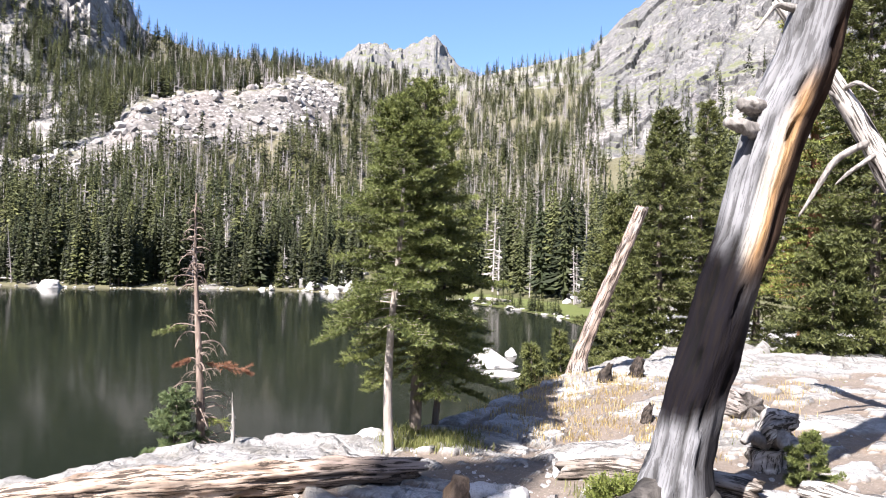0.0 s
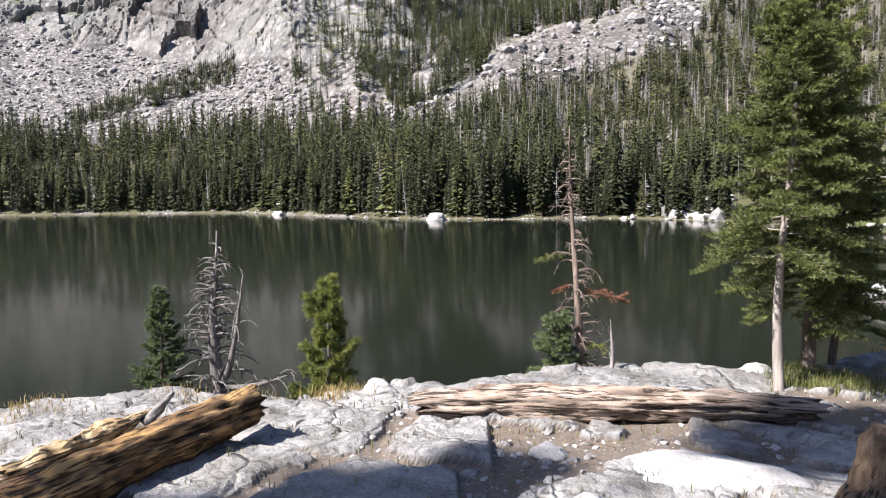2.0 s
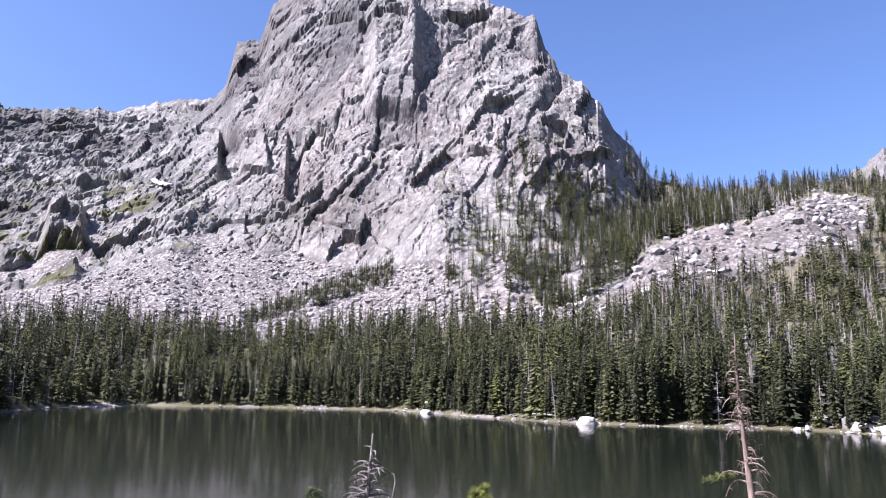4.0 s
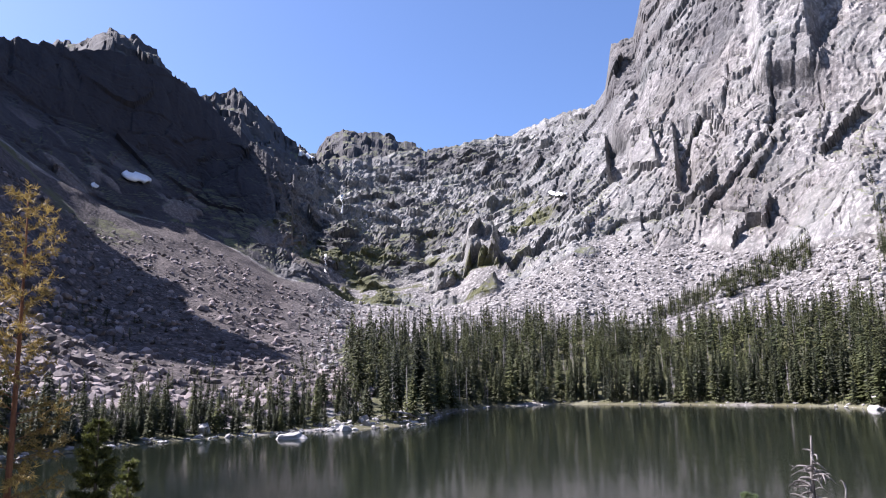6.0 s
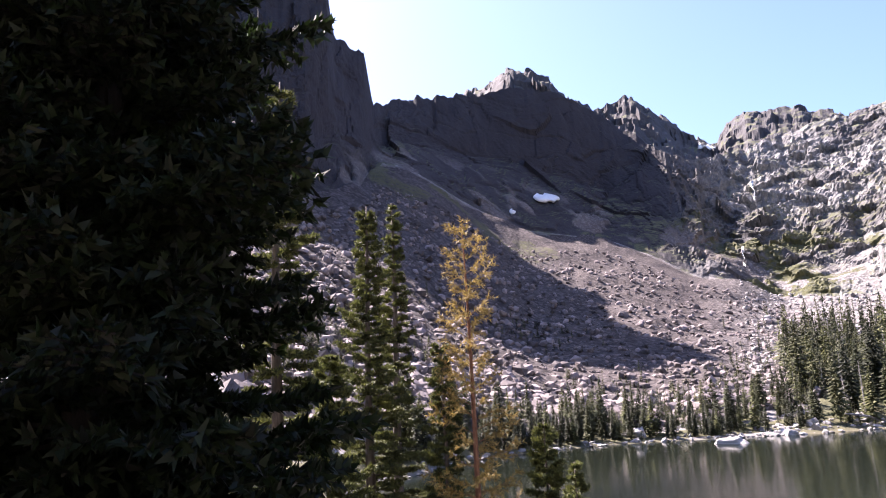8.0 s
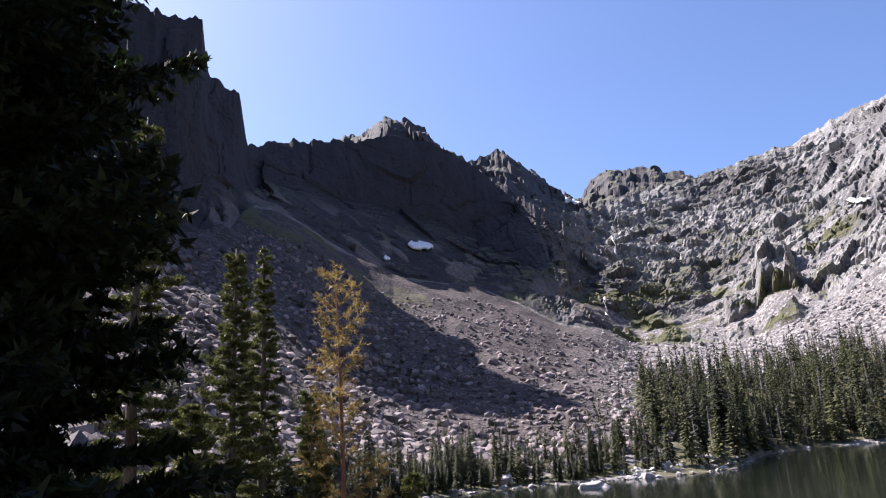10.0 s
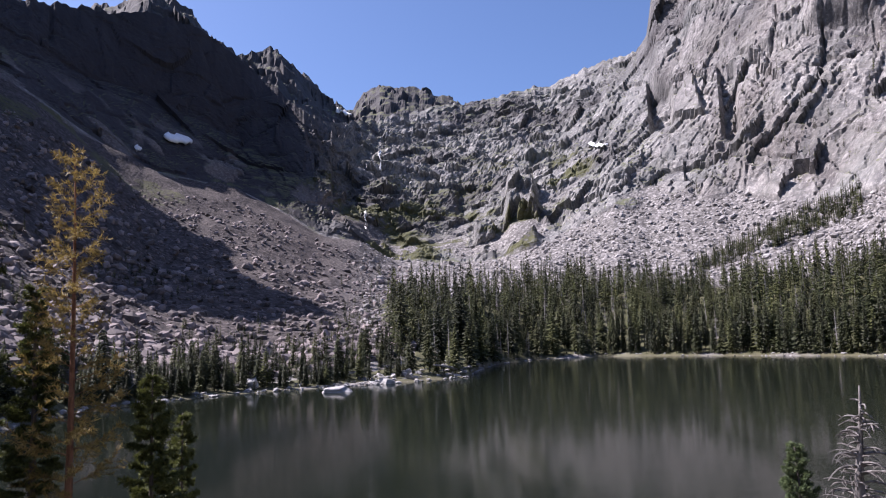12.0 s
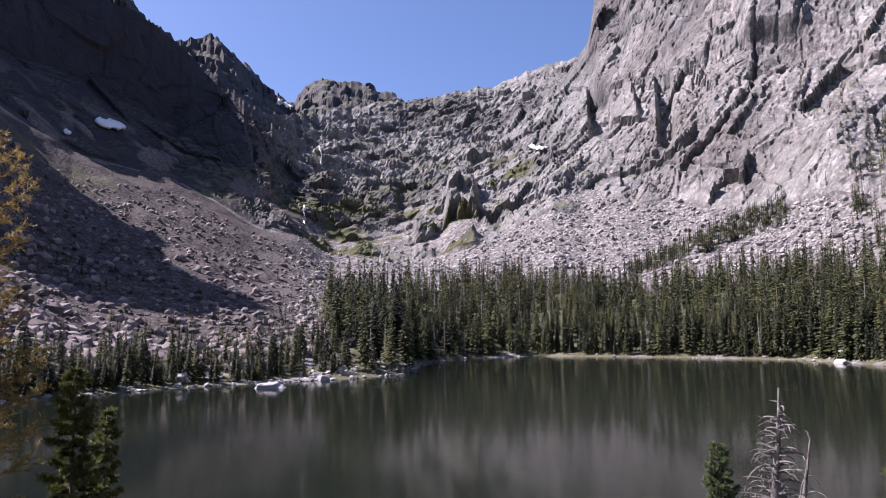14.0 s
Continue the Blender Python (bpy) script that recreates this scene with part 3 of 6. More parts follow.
lump = facets(ps * np.array([1, 1, 1.3]) / 24 + 9) * 6 + facets(ps * np.array([1, 1, 1.4]) / 10 + 4) * 2.4 + facets(ps * np.array([1, 1, 1.3]) / 4.5 + 6) * 0.9
rib += lump * knob * (0.5 + 0.6 * wild)
rib *= 1 - 0.5 * shade
rib -= 4 * shade
hump = lambda b0, bw, e0, e1: smooth(bw, bw * 0.55, np.abs(B[sel] - b0)) * smooth(e0 - 0.3, e0 + 0.3, EL[sel]) * smooth(e1 + 0.2, e1 - 0.5, EL[sel])
rib += 17 * hump(65.4, 1.5, 6.0, 11.2) + 9 * hump(68.3, 0.9, 5.6, 8.4) + 10 * hump(38.0, 1.6, 5.6, 9.8)
tri = smooth(0.2, -0.1, np.abs(B[sel] - 52.4 - (18.8 - EL[sel]) * 0.12) - (18.8 - EL[sel]) * 0.32) * (EL[sel] > 15.2) * (EL[sel] < 18.8)
rib = rib * (1 - 0.7 * tri) + 9 * tri
rib += 15 * hump(42.2, 2.6, 20.0, 27.5)
rib -= 13 * hump(54.6, 1.0, 15.0, 18.4) + 9 * hump(49.8, 0.7, 13.5, 18.5)
D[sel] = rib * cliff[sel] * smooth(5.9, 6.25, S[sel]) * (1 - 0.65 * smooth(7.7, 8.0, S[sel]) * (S[sel] < 9))
distant = np.where(S >= 9)[0]                                               # the last ridges: broken faces only
D[distant] = facets(P[distant] / 55) * 12 + facets(P[distant] / 22 + 3) * 4 + fbm(P[distant] / 70, 3, 0.5, True) * 6
TONE[distant] = 0.5
TOWARD = -OUT * 0.8 + np.array([0, 0, 0.6])
P2 = P + TOWARD * D[:, None]
sel = np.where(talus > 0.05)[0]
c1, c2, cr = cells(P[sel] / 7.0)
heap = (0.55 - c1) * 1.3 * (cr[:, 0] > 0.45)
P2[sel, 2] += heap * talus[sel] + fbm(P[sel] / 40, 3) * 5 * talus[sel] * smooth(5.0, 5.3, S[sel])
sel = np.where((S > 4.02) & (S < 6.6))[0]
soft = (1 - talus[sel]) * (1 - cliff[sel]) * smooth(4.0, 4.4, S[sel])
P2[sel, 2] += (fbm(P[sel] / 45, 4) * 9 + fbm(P[sel] / 9, 2) * 0.8) * soft * smooth(130, 240, RAD[sel]) + np.abs(fbm(P[sel] / 6, 3)) * 1.2 * soft

# the bench: granite slabs with soil between, a bare lip at the rim
sel = np.where(S < 2.0)[0]
p = P[sel] * np.array([1, 1, 0])
warp = 0.35 * np.stack([fbm(p * 0.9 + k, 3) for k in (2, 31, 60)], 1) * np.array([1, 1, 0])
warp += 0.05 * np.stack([fbm(p * 6 + k, 2) for k in (5, 35, 65)], 1) * np.array([1, 1, 0])
big = (p + warp) * np.array([0.80, 1.10, 0]) + np.array([0.3, 0.1, 0.5])
c1, c2, cr = cells(big)
fine_p = (p + warp * 0.6) * np.array([2.3, 3.0, 0]) + np.array([0.7, 0.2, 0.5])
e1, e2, er = cells(fine_p)
g1, g2, gr = cells((p + warp * 0.3) * np.array([6.5, 7.5, 0]) + np.array([0.1, 0.6, 0.5]))
lip = smooth(0.84, 0.95, S[sel] + 0.05 * fbm(p * 0.8, 3)) * smooth(-4, 6, B[sel])
share = 0.42 - 0.26 * (1 - smooth(-12, -5, B[sel])) + 0.50 * smooth(20, 30, B[sel]) - 0.25 * (1 - smooth(3, 9, B[sel])) * (1 - smooth(4.2, 4.8, RAD[sel])) + 0.25 * smooth(4.3, 4.9, RAD[sel]) * (1 - smooth(8, 14, B[sel])) * smooth(-14, -8, B[sel])
here = (cr[:, 3] < share) * 1.0                                          # broken slabs with soil between
slab = here * smooth(0.0, 0.20, c2 - c1 + 0.05 * fbm(p * 5, 2))
chip = (1 - here) * (er[:, 3] < 0.30) * smooth(0.05, 0.14, e2 - e1)       # smaller pieces on the soil
rock = np.maximum(slab, lip)
rock = np.maximum(rock, (1 - smooth(-12, -6, B[sel])) * smooth(0.86, 0.93, S[sel] + 0.06 * fbm(p * 0.4, 2)))
calm = 1 - 0.7 * lip
broken = (cr[:, 1] > 0.35) * smooth(0.0, 0.05, e2 - e1) + (cr[:, 1] <= 0.35)
lift = slab * calm * (0.02 + 0.035 * cr[:, 0] + 0.035 * facets(big) + (cr[:, 1] > 0.35) * 0.035 * facets(fine_p)) - rock * 0.035 * (1 - broken) + chip * (0.02 + 0.035 * er[:, 1])
lift += lip * (0.04 * facets(big) + 0.015 * facets(fine_p))
lift += 0.035 * fbm(p * 1.7, 4) + rock * (0.018 * fbm(p * 4, 5, 0.6, True) + 0.010 * fbm(p * 12, 3) + 0.006 * fbm(p * 26, 2))
lift += (1 - rock) * 0.06 * (gr[:, 0] > 0.84) * np.clip(0.42 - g1, 0, 1) * 1.6
lift = lift * smooth(2.0, 2.8, RAD[sel])
lift -= 0.04 * lip
lift -= 0.22 * np.exp(-((p[:, 0] - 1.3) / 1.3) ** 2 - ((p[:, 1] - 7.6) / 1.3) ** 2)
lift += np.where(S[sel] > 1, (fbm(P[sel] * 0.5, 4, 0.55, True) * 0.5) * smooth(1.0, 1.1, S[sel]) * (1 - smooth(1.9, 2.0, S[sel])), 0)
P2[sel, 2] += lift
ROCKY = np.zeros(len(P))
ROCKY[sel] = np.maximum(np.maximum(smooth(0.3, 0.6, rock * (0.55 + 0.45 * broken) + 0.25 * fbm(p * 3.1, 4)), smooth(0.3, 0.6, chip)), (gr[:, 0] > 0.84) * (g1 < 0.32))
ROCKY *= smooth(2.1, 2.9, RAD) * ((B > -36.1) & (B < 134))
soil = np.where(S < 2.0, 1 - ROCKY, 0.0)
soil = np.where((S >= 4) & (S < 5.0) & (talus < 0.5), 0.35, soil)
wood_floor = (1 - valley) * np.where((S >= 5) & (S < 8.6), 1.0, 0) * (1 - STRIPE) * (1 - granite) * (1 - smooth(20, 25, B)) * (1 - 0.8 * smooth(7.3, 7.7, S + 0.9 * low) * (1 - smooth(1, 6, B)))
turf = np.zeros(len(P))
gn = fbm(P * np.array([0.02, 0.02, 0.035]) + 30, 4)
turf = np.where((S >= 6) & (S < 8) & (cliff > 0.2), 0.36 * smooth(-0.1, 0.35, gn) * smooth(7.6, 6.6, S) * smooth(38, 44, B) + 0.29 * smooth(57, 62, B) * (1 - smooth(80, 84, B)) * (S < 7.6), 0)
turf = np.where((S >= 5) & (S < 6), 0.34 * smooth(0.05, 0.4, gn) * smooth(5.5, 6, S) + 0.3 * smooth(82, 90, B) * smooth(0.1, 0.3, gn), turf)
turf = np.maximum(turf, wood_floor * (0.6 + 0.3 * smooth(-0.1, 0.3, gn)))
soil = np.maximum(soil, 0.6 * wood_floor)
turf = np.where((S >= 4.03) & (S < 5.0) & (talus < 0.5), 1.0, turf)
shoreband = np.where((S >= 4) & (S < 4.3), 0.75, 0)
turf = np.maximum(turf, shoreband * smooth(-0.25, 0.1, fbm(P * 0.06, 3)))
meadow = (S >= 4) & (S < 4.24) & (B > -12) & (B < -1)
turf = np.where(meadow, 1.2, turf)
soil = np.where(meadow, 0, soil * np.where(S > 4, 1 - np.clip(turf, 0, 1) * 0.7, 1))
rightgrass = (1 - smooth(-8, -1, B)) * np.where(S < 1.2, 1, 0) * smooth(-0.1, 0.15, fbm(P * 0.8 + 7, 3))
turf = np.maximum(turf, rightgrass * 0.55 * (1 - ROCKY))
near = np.where(S < 3.5, 1.0, 0.0)
# shade of the headwall and left cliffs, painted on as darker rock
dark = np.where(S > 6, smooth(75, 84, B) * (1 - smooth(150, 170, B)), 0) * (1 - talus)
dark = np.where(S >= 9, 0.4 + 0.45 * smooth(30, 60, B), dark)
dark = np.maximum(dark, 0.45 * granite)
lichen = smooth(-0.15, 0.25, fbm(P / 70 + 12, 4)) * cliff * (S > 6) * (S < 9)
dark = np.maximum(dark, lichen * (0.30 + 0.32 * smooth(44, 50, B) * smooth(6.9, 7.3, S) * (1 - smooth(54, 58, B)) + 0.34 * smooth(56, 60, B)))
# the peak's upper left face is laid darker
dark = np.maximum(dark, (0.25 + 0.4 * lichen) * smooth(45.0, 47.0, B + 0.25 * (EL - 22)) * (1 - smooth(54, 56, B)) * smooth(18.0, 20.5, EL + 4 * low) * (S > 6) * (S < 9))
# reddish tone; on the left talus it also carries painted shade
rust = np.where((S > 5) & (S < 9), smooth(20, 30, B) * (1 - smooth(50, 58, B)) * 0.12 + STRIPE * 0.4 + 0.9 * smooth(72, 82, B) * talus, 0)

idx = np.arange(NR * NA).reshape(NR, NA)
nxt = np.roll(idx, -1, 1)
P2 = P2.astype(np.float32)
BED = sum(COUNTS[:3])                                                       # the near sheet is coarser in bearing and ends on the lake bed


def ground_part(name, rows, step, label):
    ids = idx[rows][:, ::step]
    n, m = ids.shape
    loc = np.arange(n * m).reshape(n, m)
    turn = np.roll(loc, -1, 1)
    faces = np.stack([loc[:-1], turn[:-1], turn[1:], loc[1:]], 2).reshape(-1, 4)[:, ::-1]
    keep = ids.ravel()
    me = mesh_of(name, P2[keep], faces, GROUND, True)
    rough = (cliff > 0.3) & (S > 6.0)
    me.polygons.foreach_set("use_smooth", ~rough[keep][faces].any(1))
    tint(me, "cover", np.clip(np.stack([talus, turf, soil], 1)[keep], 0, 1))
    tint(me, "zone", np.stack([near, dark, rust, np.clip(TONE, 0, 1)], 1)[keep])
    return tagged(new(name, me), label, "terrain", kind="structure")


ground_part("ground", slice(0, BED + 2), 2, "granite bench with broken slabs and soil above a lake")
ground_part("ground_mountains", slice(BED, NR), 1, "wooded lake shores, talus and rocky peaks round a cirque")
# unseen disc that closes the hole in the sheet under the camera
heel = mesh_of("ground_heel", np.concatenate([P2[:NA], [[0, 0, BENCH]]]), np.stack([idx[0], nxt[0], np.full(NA, NA)], 1), GROUND)
tint(heel, "cover", np.tile([0.0, 0.0, 1.0], (NA + 1, 1)))
tint(heel, "zone", np.tile([1.0, 0.0, 0.0], (NA + 1, 1)))
tagged(new("ground_path", heel), "bare soil closing the ground under the camera", "terrain", kind="structure")
GRID = P2.reshape(NR, NA, 3)


def height(az, r):
    """Height of the ground at a bearing and a distance."""
    i = int(np.clip(round((az + 36) / DAZ), 0, len(np.arange(-36, 134, DAZ)) - 1))
    col = GRID[:, i]
    return float(np.interp(r, np.hypot(col[:, 0], col[:, 1]), col[:, 2]))


def spot(az, r, sink=0.0):
    v = bearing(az, r)
    return Vector((v.x, v.y, height(az, r) - sink))


# the lake
wv = [(-math.sin(a) * r, math.cos(a) * r, 0.0) for r in (10.0, 60.0, 150.0, 262.0) for a in np.radians(np.arange(-24, 126.1, 1.0))]
n = len(np.arange(-24, 126.1, 1.0))
wf = [(i * n + j, i * n + j + 1, (i + 1) * n + j + 1, (i + 1) * n + j) for i in range(3) for j in range(n - 1)]
lake = tagged(new("water", mesh_of("water", wv, np.array(wf)[:, ::-1], WATER, True)), "still dark green mountain lake reflecting the far woods", "lake", kind="structure")

# ---- woods ----
def far_tree(rnd, levels, per, slim=1.0, bare=False):
    """A distant conifer of height 1: many small ragged boughs round a stem. verts, faces."""
    v, f = [], []
    k = 5
    for i in range(2):
        for j in range(k):
            a = j * 2 * math.pi / k
            rad = (0.010 if bare else 0.009) * (1 - i * 0.85)
            v.append((math.cos(a) * rad, math.sin(a) * rad, i * 0.98))
    for j in range(k):
        f += [(j, (j + 1) % k, k + (j + 1) % k), (j, k + (j + 1) % k, k + j)]
    gap = rnd.uniform(0.05, 0.22)
    for i in range(levels):
        h0 = gap + (1 - gap) * (i + rnd.rand()) / levels
        wide = slim * (0.105 * (1 - h0) ** 0.75 + 0.010) * (0.88 + 0.24 * rnd.rand())
        turn = rnd.rand() * 6.28
        for j in range(per):
            if bare and rnd.rand() < 0.3:
                continue
            a = turn + (j + rnd.rand() * 0.9) * 2 * math.pi / per
            h = min(0.985, max(0.03, h0 + rnd.uniform(-0.6, 0.6) / levels))
            ln = wide * (0.3 + 0.95 * rnd.rand() ** 0.7)
            c, s = math.cos(a), math.sin(a)
            n = len(v)
            if bare:
                rise = rnd.uniform(-0.5, 0.5) * ln
                w = 0.0022
                v += [(0, 0, h + w), (0, 0, h - w), (c * ln * 0.55, s * ln * 0.55, h - w + rise), (c * ln, s * ln, h + rise * 0.8)]
                f += [(n, n + 1, n + 2), (n, n + 2, n + 3)]
                continue
            hw = 0.14 * ln + 0.003
            drop = rnd.uniform(0.25, 0.75) * ln
            v += [(c * ln * 0.08, s * ln * 0.08, h + 0.010), (c * ln * 0.62 - s * hw, s * ln * 0.62 + c * hw, h - drop * 0.75), (c * ln, s * ln, h - drop * 0.7),
                  (c * ln * 0.62 + s * hw, s * ln * 0.62 - c * hw, h - drop * 0.75), (c * ln * 0.5, s * ln * 0.5, h - drop - 0.018)]
            f += [(n, n + 1, n + 2), (n, n + 2, n + 3), (n + 1, n + 4, n + 3)]
    if not bare:
        n = len(v)
        v += [(0.006, 0, 0.93), (-0.003, 0.005, 0.93), (-0.003, -0.005, 0.93), (0, 0, 1.04)]
        f += [(n, n + 1, n + 3), (n + 1, n + 2, n + 3), (n + 2, n, n + 3)]
    return np.array(v), np.array(f)


_r = np.random.RandomState(11)
FINE = [far_tree(_r, 40, 4, s) for s in (1.0, 1.2, 1.1, 0.9, 1.35, 0.8)]
COARSE = [far_tree(_r, 23, 3, s) for s in (0.9, 1.1, 1.0, 1.2, 0.75)]
BARE = [far_tree(_r, 32, 3, s, True) for s in (0.7, 1.0, 0.5, 0.85, 1.1)]


class Wood:
    """Many far trees in one mesh."""

    def __init__(self):
        self.v, self.f, self.c, self.n = [], [], [], 0

    def add(self, shape, at, h, wide, color, rnd):
        v, f = shape
        a = rnd.rand() * 6.28
        c, s = math.cos(a), math.sin(a)
        k = np.array([[c, -s, 0], [s, c, 0], [0, 0, 1]])
        w = (v * np.array([wide * h, wide * h, h])) @ k.T
        w[:, 0] += w[:, 2] * rnd.normal() * 0.02
        w[:, 1] += w[:, 2] * rnd.normal() * 0.02
        self.v.append(w + np.array(at))
        self.f.append(f + self.n)
        self.n += len(v)
        self.c.append(np.tile(color, (len(v), 1)))

    def done(self, name, label):
        me = mesh_of(name, np.concatenate(self.v), np.concatenate(self.f), FOREST)
        tint(me, "tree", np.concatenate(self.c))
        return tagged(new(name, me), label, "trees", kind="stuff")


def green(rnd):
    k = rnd.rand()
    base = np.array([0.022, 0.030, 0.012]) * (1 - k) + np.array([0.105, 0.112, 0.039]) * k
    return base * rnd.uniform(0.55, 1.3)


def grey(rnd):
    return np.array([0.42, 0.385, 0.38]) * rnd.uniform(0.5, 1.1)


def plant(wood, rnd, count, az, seg, dead, tall, keep=None, shapes=COARSE, wide=(1.0, 1.6)):
    made = 0
    for _ in range(count * 3):
        if made >= count:
            break
        b = rnd.uniform(*az)
        s = rnd.uniform(*seg)
        i = int(round((b + 36) / DAZ))
        row = int(np.searchsorted(GS, s))
        x = GRID[row, i]
        m = row * NA + i
        if keep and not keep(b, s, m, x):
            continue
        made += 1
        h = rnd.uniform(*tall) * (0.75 + 0.25 * rnd.rand())
        at = (x[0], x[1], x[2] - 0.3)
        if rnd.rand() < dead:
            wood.add(BARE[rnd.randint(len(BARE))], at, h * rnd.uniform(0.5, 0.95), rnd.uniform(1.0, 1.7), grey(rnd), rnd)
        else:
            wood.add(shapes[rnd.randint(len(shapes))], at, h, rnd.uniform(*wide), green(rnd), rnd)


rnd = np.random.RandomState(5)
belt = Wood()
clear = lambda b, s, m, x: not (-12 < b < -1 and s < 4.2) and x[2] > 0.2
plant(belt, rnd, 760, (8, 73), (4.005, 4.3), 0.14, (6, 16), clear, FINE, (1.2, 2.0))
plant(belt, rnd, 700, (0, 26), (4.3, 5.02), 0.56, (11, 17), clear, COARSE, (1.1, 1.8))
plant(belt, rnd, 1500, (26, 76), (4.3, 5.02), 0.26, (8, 17.5), clear, COARSE, (1.2, 2.1))
plant(belt, rnd, 520, (-35, 8), (4.12, 5.0), 0.16, (11, 19), clear, FINE)
plant(belt, rnd, 420, (-9, 74), (4.0, 4.05), 0.0, (1.2, 3.2), None, COARSE, (2.0, 4.0))
belt.done("shore_forest", "dark green spruces and grey dead trunks along the far lake shore")
hill = Wood()
off = lambda b, s, m, x: STRIPE[m] < 0.35
plant(hill, rnd, 2600, (-12, 24), (5.0, 6.3), 0.62, (8, 16), off, COARSE, (1.4, 2.6))
plant(hill, rnd, 3300, (-11.5, 24), (6.3, 8.02), 0.62, (7, 15), off, COARSE, (1.4, 2.6))
plant(hill, rnd, 420, (-35, -9), (5.0, 6.6), 0.35, (12, 18), off)
plant(hill, rnd, 620, (17, 34), (5.7, 6.9), 0.12, (10, 16), lambda b, s, m, x: STRIPE[m] < 0.3 and b < 33 - 6 * max(0, s - 6.2))
plant(hill, rnd, 380, (21, 34), (5.1, 7.2), 0.1, (7, 14), lambda b, s, m, x: STRIPE[m] < 0.3 and gn[m] > -0.12, COARSE, (1.2, 2.0))
plant(hill, rnd, 210, (24, 38), (5.3, 6.5), 0.12, (8, 14), off)
hill.done("hillside_forest", "grey beetle-killed and green spruces on a steep hillside")
patch = Wood()
dk = lambda b, s, m, x: abs((np.degrees(np.arctan2(x[2] - EYE, math.hypot(x[0], x[1]))) - np.interp(b, [42.5, 52.5], [8.3, 4.6]))) < np.interp(b, [42, 53], [1.15, 0.4])
plant(patch, rnd, 620, (42, 53), (5.0, 6.0), 0.0, (4, 8), dk, COARSE, (1.2, 2.0))
plant(patch, rnd, 200, (33, 60), (6.0, 7.3), 0.0, (3, 8), lambda b, s, m, x: rnd.rand() < 0.5, COARSE, (1.0, 1.6))
plant(patch, rnd, 560, (72, 104), (4.03, 4.42), 0.0, (1.2, 3.4), None, COARSE, (2.4, 4.2))
plant(patch, rnd, 190, (72, 104), (4.04, 4.45), 0.0, (3.5, 8), None, FINE, (1.3, 2.3))
plant(patch, rnd, 950, (76, 112), (4.45, 5.3), 0.0, (1.2, 3.2), lambda b, s, m, x: gn[m] > 0.02, COARSE, (2.4, 4.2))
plant(patch, rnd, 60, (60, 80), (5.0, 5.6), 0.1, (6, 10), None, COARSE)
patch.done("scattered_firs", "low dark firs and shrubs on talus and along the shore")


# single spruces of the front row, near enough to tell apart
def spruce_pattern(seed, slim):
    """A shore spruce of height 1: trunk and crown."""
    rr = np.random.RandomState(seed)
    v, f = far_tree(rr, 64, 5, slim)
    ob = new("spruce")
    part("trunk", mesh_of("trunk", v[:10], f[:10], BARK, True), ob)
    f2 = f[10:]
    tagged(part("crown", mesh_of("crown", v[10:], f2 - 10, SPRUCE), ob), kind="stuff")
    return tagged(ob, "slender dark green spruce on the far lake shore", "tree", "spruces of the far shore")


_seeds = [spruce_pattern(100 + i, s) for i, s in enumerate((0.85, 1.0, 1.15, 0.75))]
rnd = np.random.RandomState(77)
for i in range(190):
    b = 6 + 67 * (i + rnd.rand()) / 190 if i < 150 else rnd.uniform(75, 100)
    r = along(SHORE, b) + rnd.uniform(0.8, 7.0)
    h = rnd.uniform(5.5, 15.5) if i < 150 else rnd.uniform(2.5, 5.5)
    w = h * rnd.uniform(0.85, 1.25) * (1.0 if i < 150 else 1.4)
    x = spot(b, r, 0.2)
    m = Matrix.Translation(x) @ Matrix.Rotation(rnd.rand() * 6.28, 4, "Z") @ Matrix.Diagonal((w, w, h, 1))
    if i < len(_seeds):
        _seeds[i].matrix_basis = m
    else:
        k = _seeds[i % len(_seeds)]
        c = copy_thing(k, Matrix.Identity(4))
        c.matrix_basis = m

# ---- rocks ----
_bm = bmesh.new()
bmesh.ops.create_icosphere(_bm, subdivisions=1, radius=1)
ICO = (np.array([v.co[:] for v in _bm.verts]), np.array([[v.index for v in f.verts] for f in _bm.faces]))
_bm.free()
_bm = bmesh.new()
bmesh.ops.create_icosphere(_bm, subdivisions=4, radius=1)
BALL = (np.array([v.co[:] for v in _bm.verts]), np.array([[v.index for v in f.verts] for f in _bm.faces]))
_bm.free()


def stone_material(name, dark, light, scale):
    k = Mat(name, 0.88, 0.25)
    r = k.add("ShaderNodeNewGeometry").outputs["Random Per Island"]
    n = k.noise(2.0 * scale, 6, 0.65)
    c = k.mix(k.ramp(k.math("ADD", k.math("MULTIPLY", r, 0.6), k.math("MULTIPLY", n, 0.4)), (0.2, 0.0), (0.8, 1.0)), dark, light)
    c = k.mix(k.ramp(k.noise(30 * scale, 3, 0.7), (0.35, 0.5), (0.5, 0.0)), c, (0.17, 0.165, 0.16))
    k.color(c)
    k.bump(n, 0.5, 0.1 / scale)
    return k.m


TALUS = stone_material("talus_granite", (0.12, 0.112, 0.108), (0.38, 0.358, 0.345), 0.3)
# red of the left talus, kept extra dark for shade below the wall
TALUS_RUST_SHADED = stone_material("reddish_shaded_talus", (0.035, 0.030, 0.029), (0.29, 0.242, 0.232), 0.3)
STONE = stone_material("pale_granite_stone", (0.20, 0.193, 0.187), (0.42, 0.402, 0.388), 2.0)


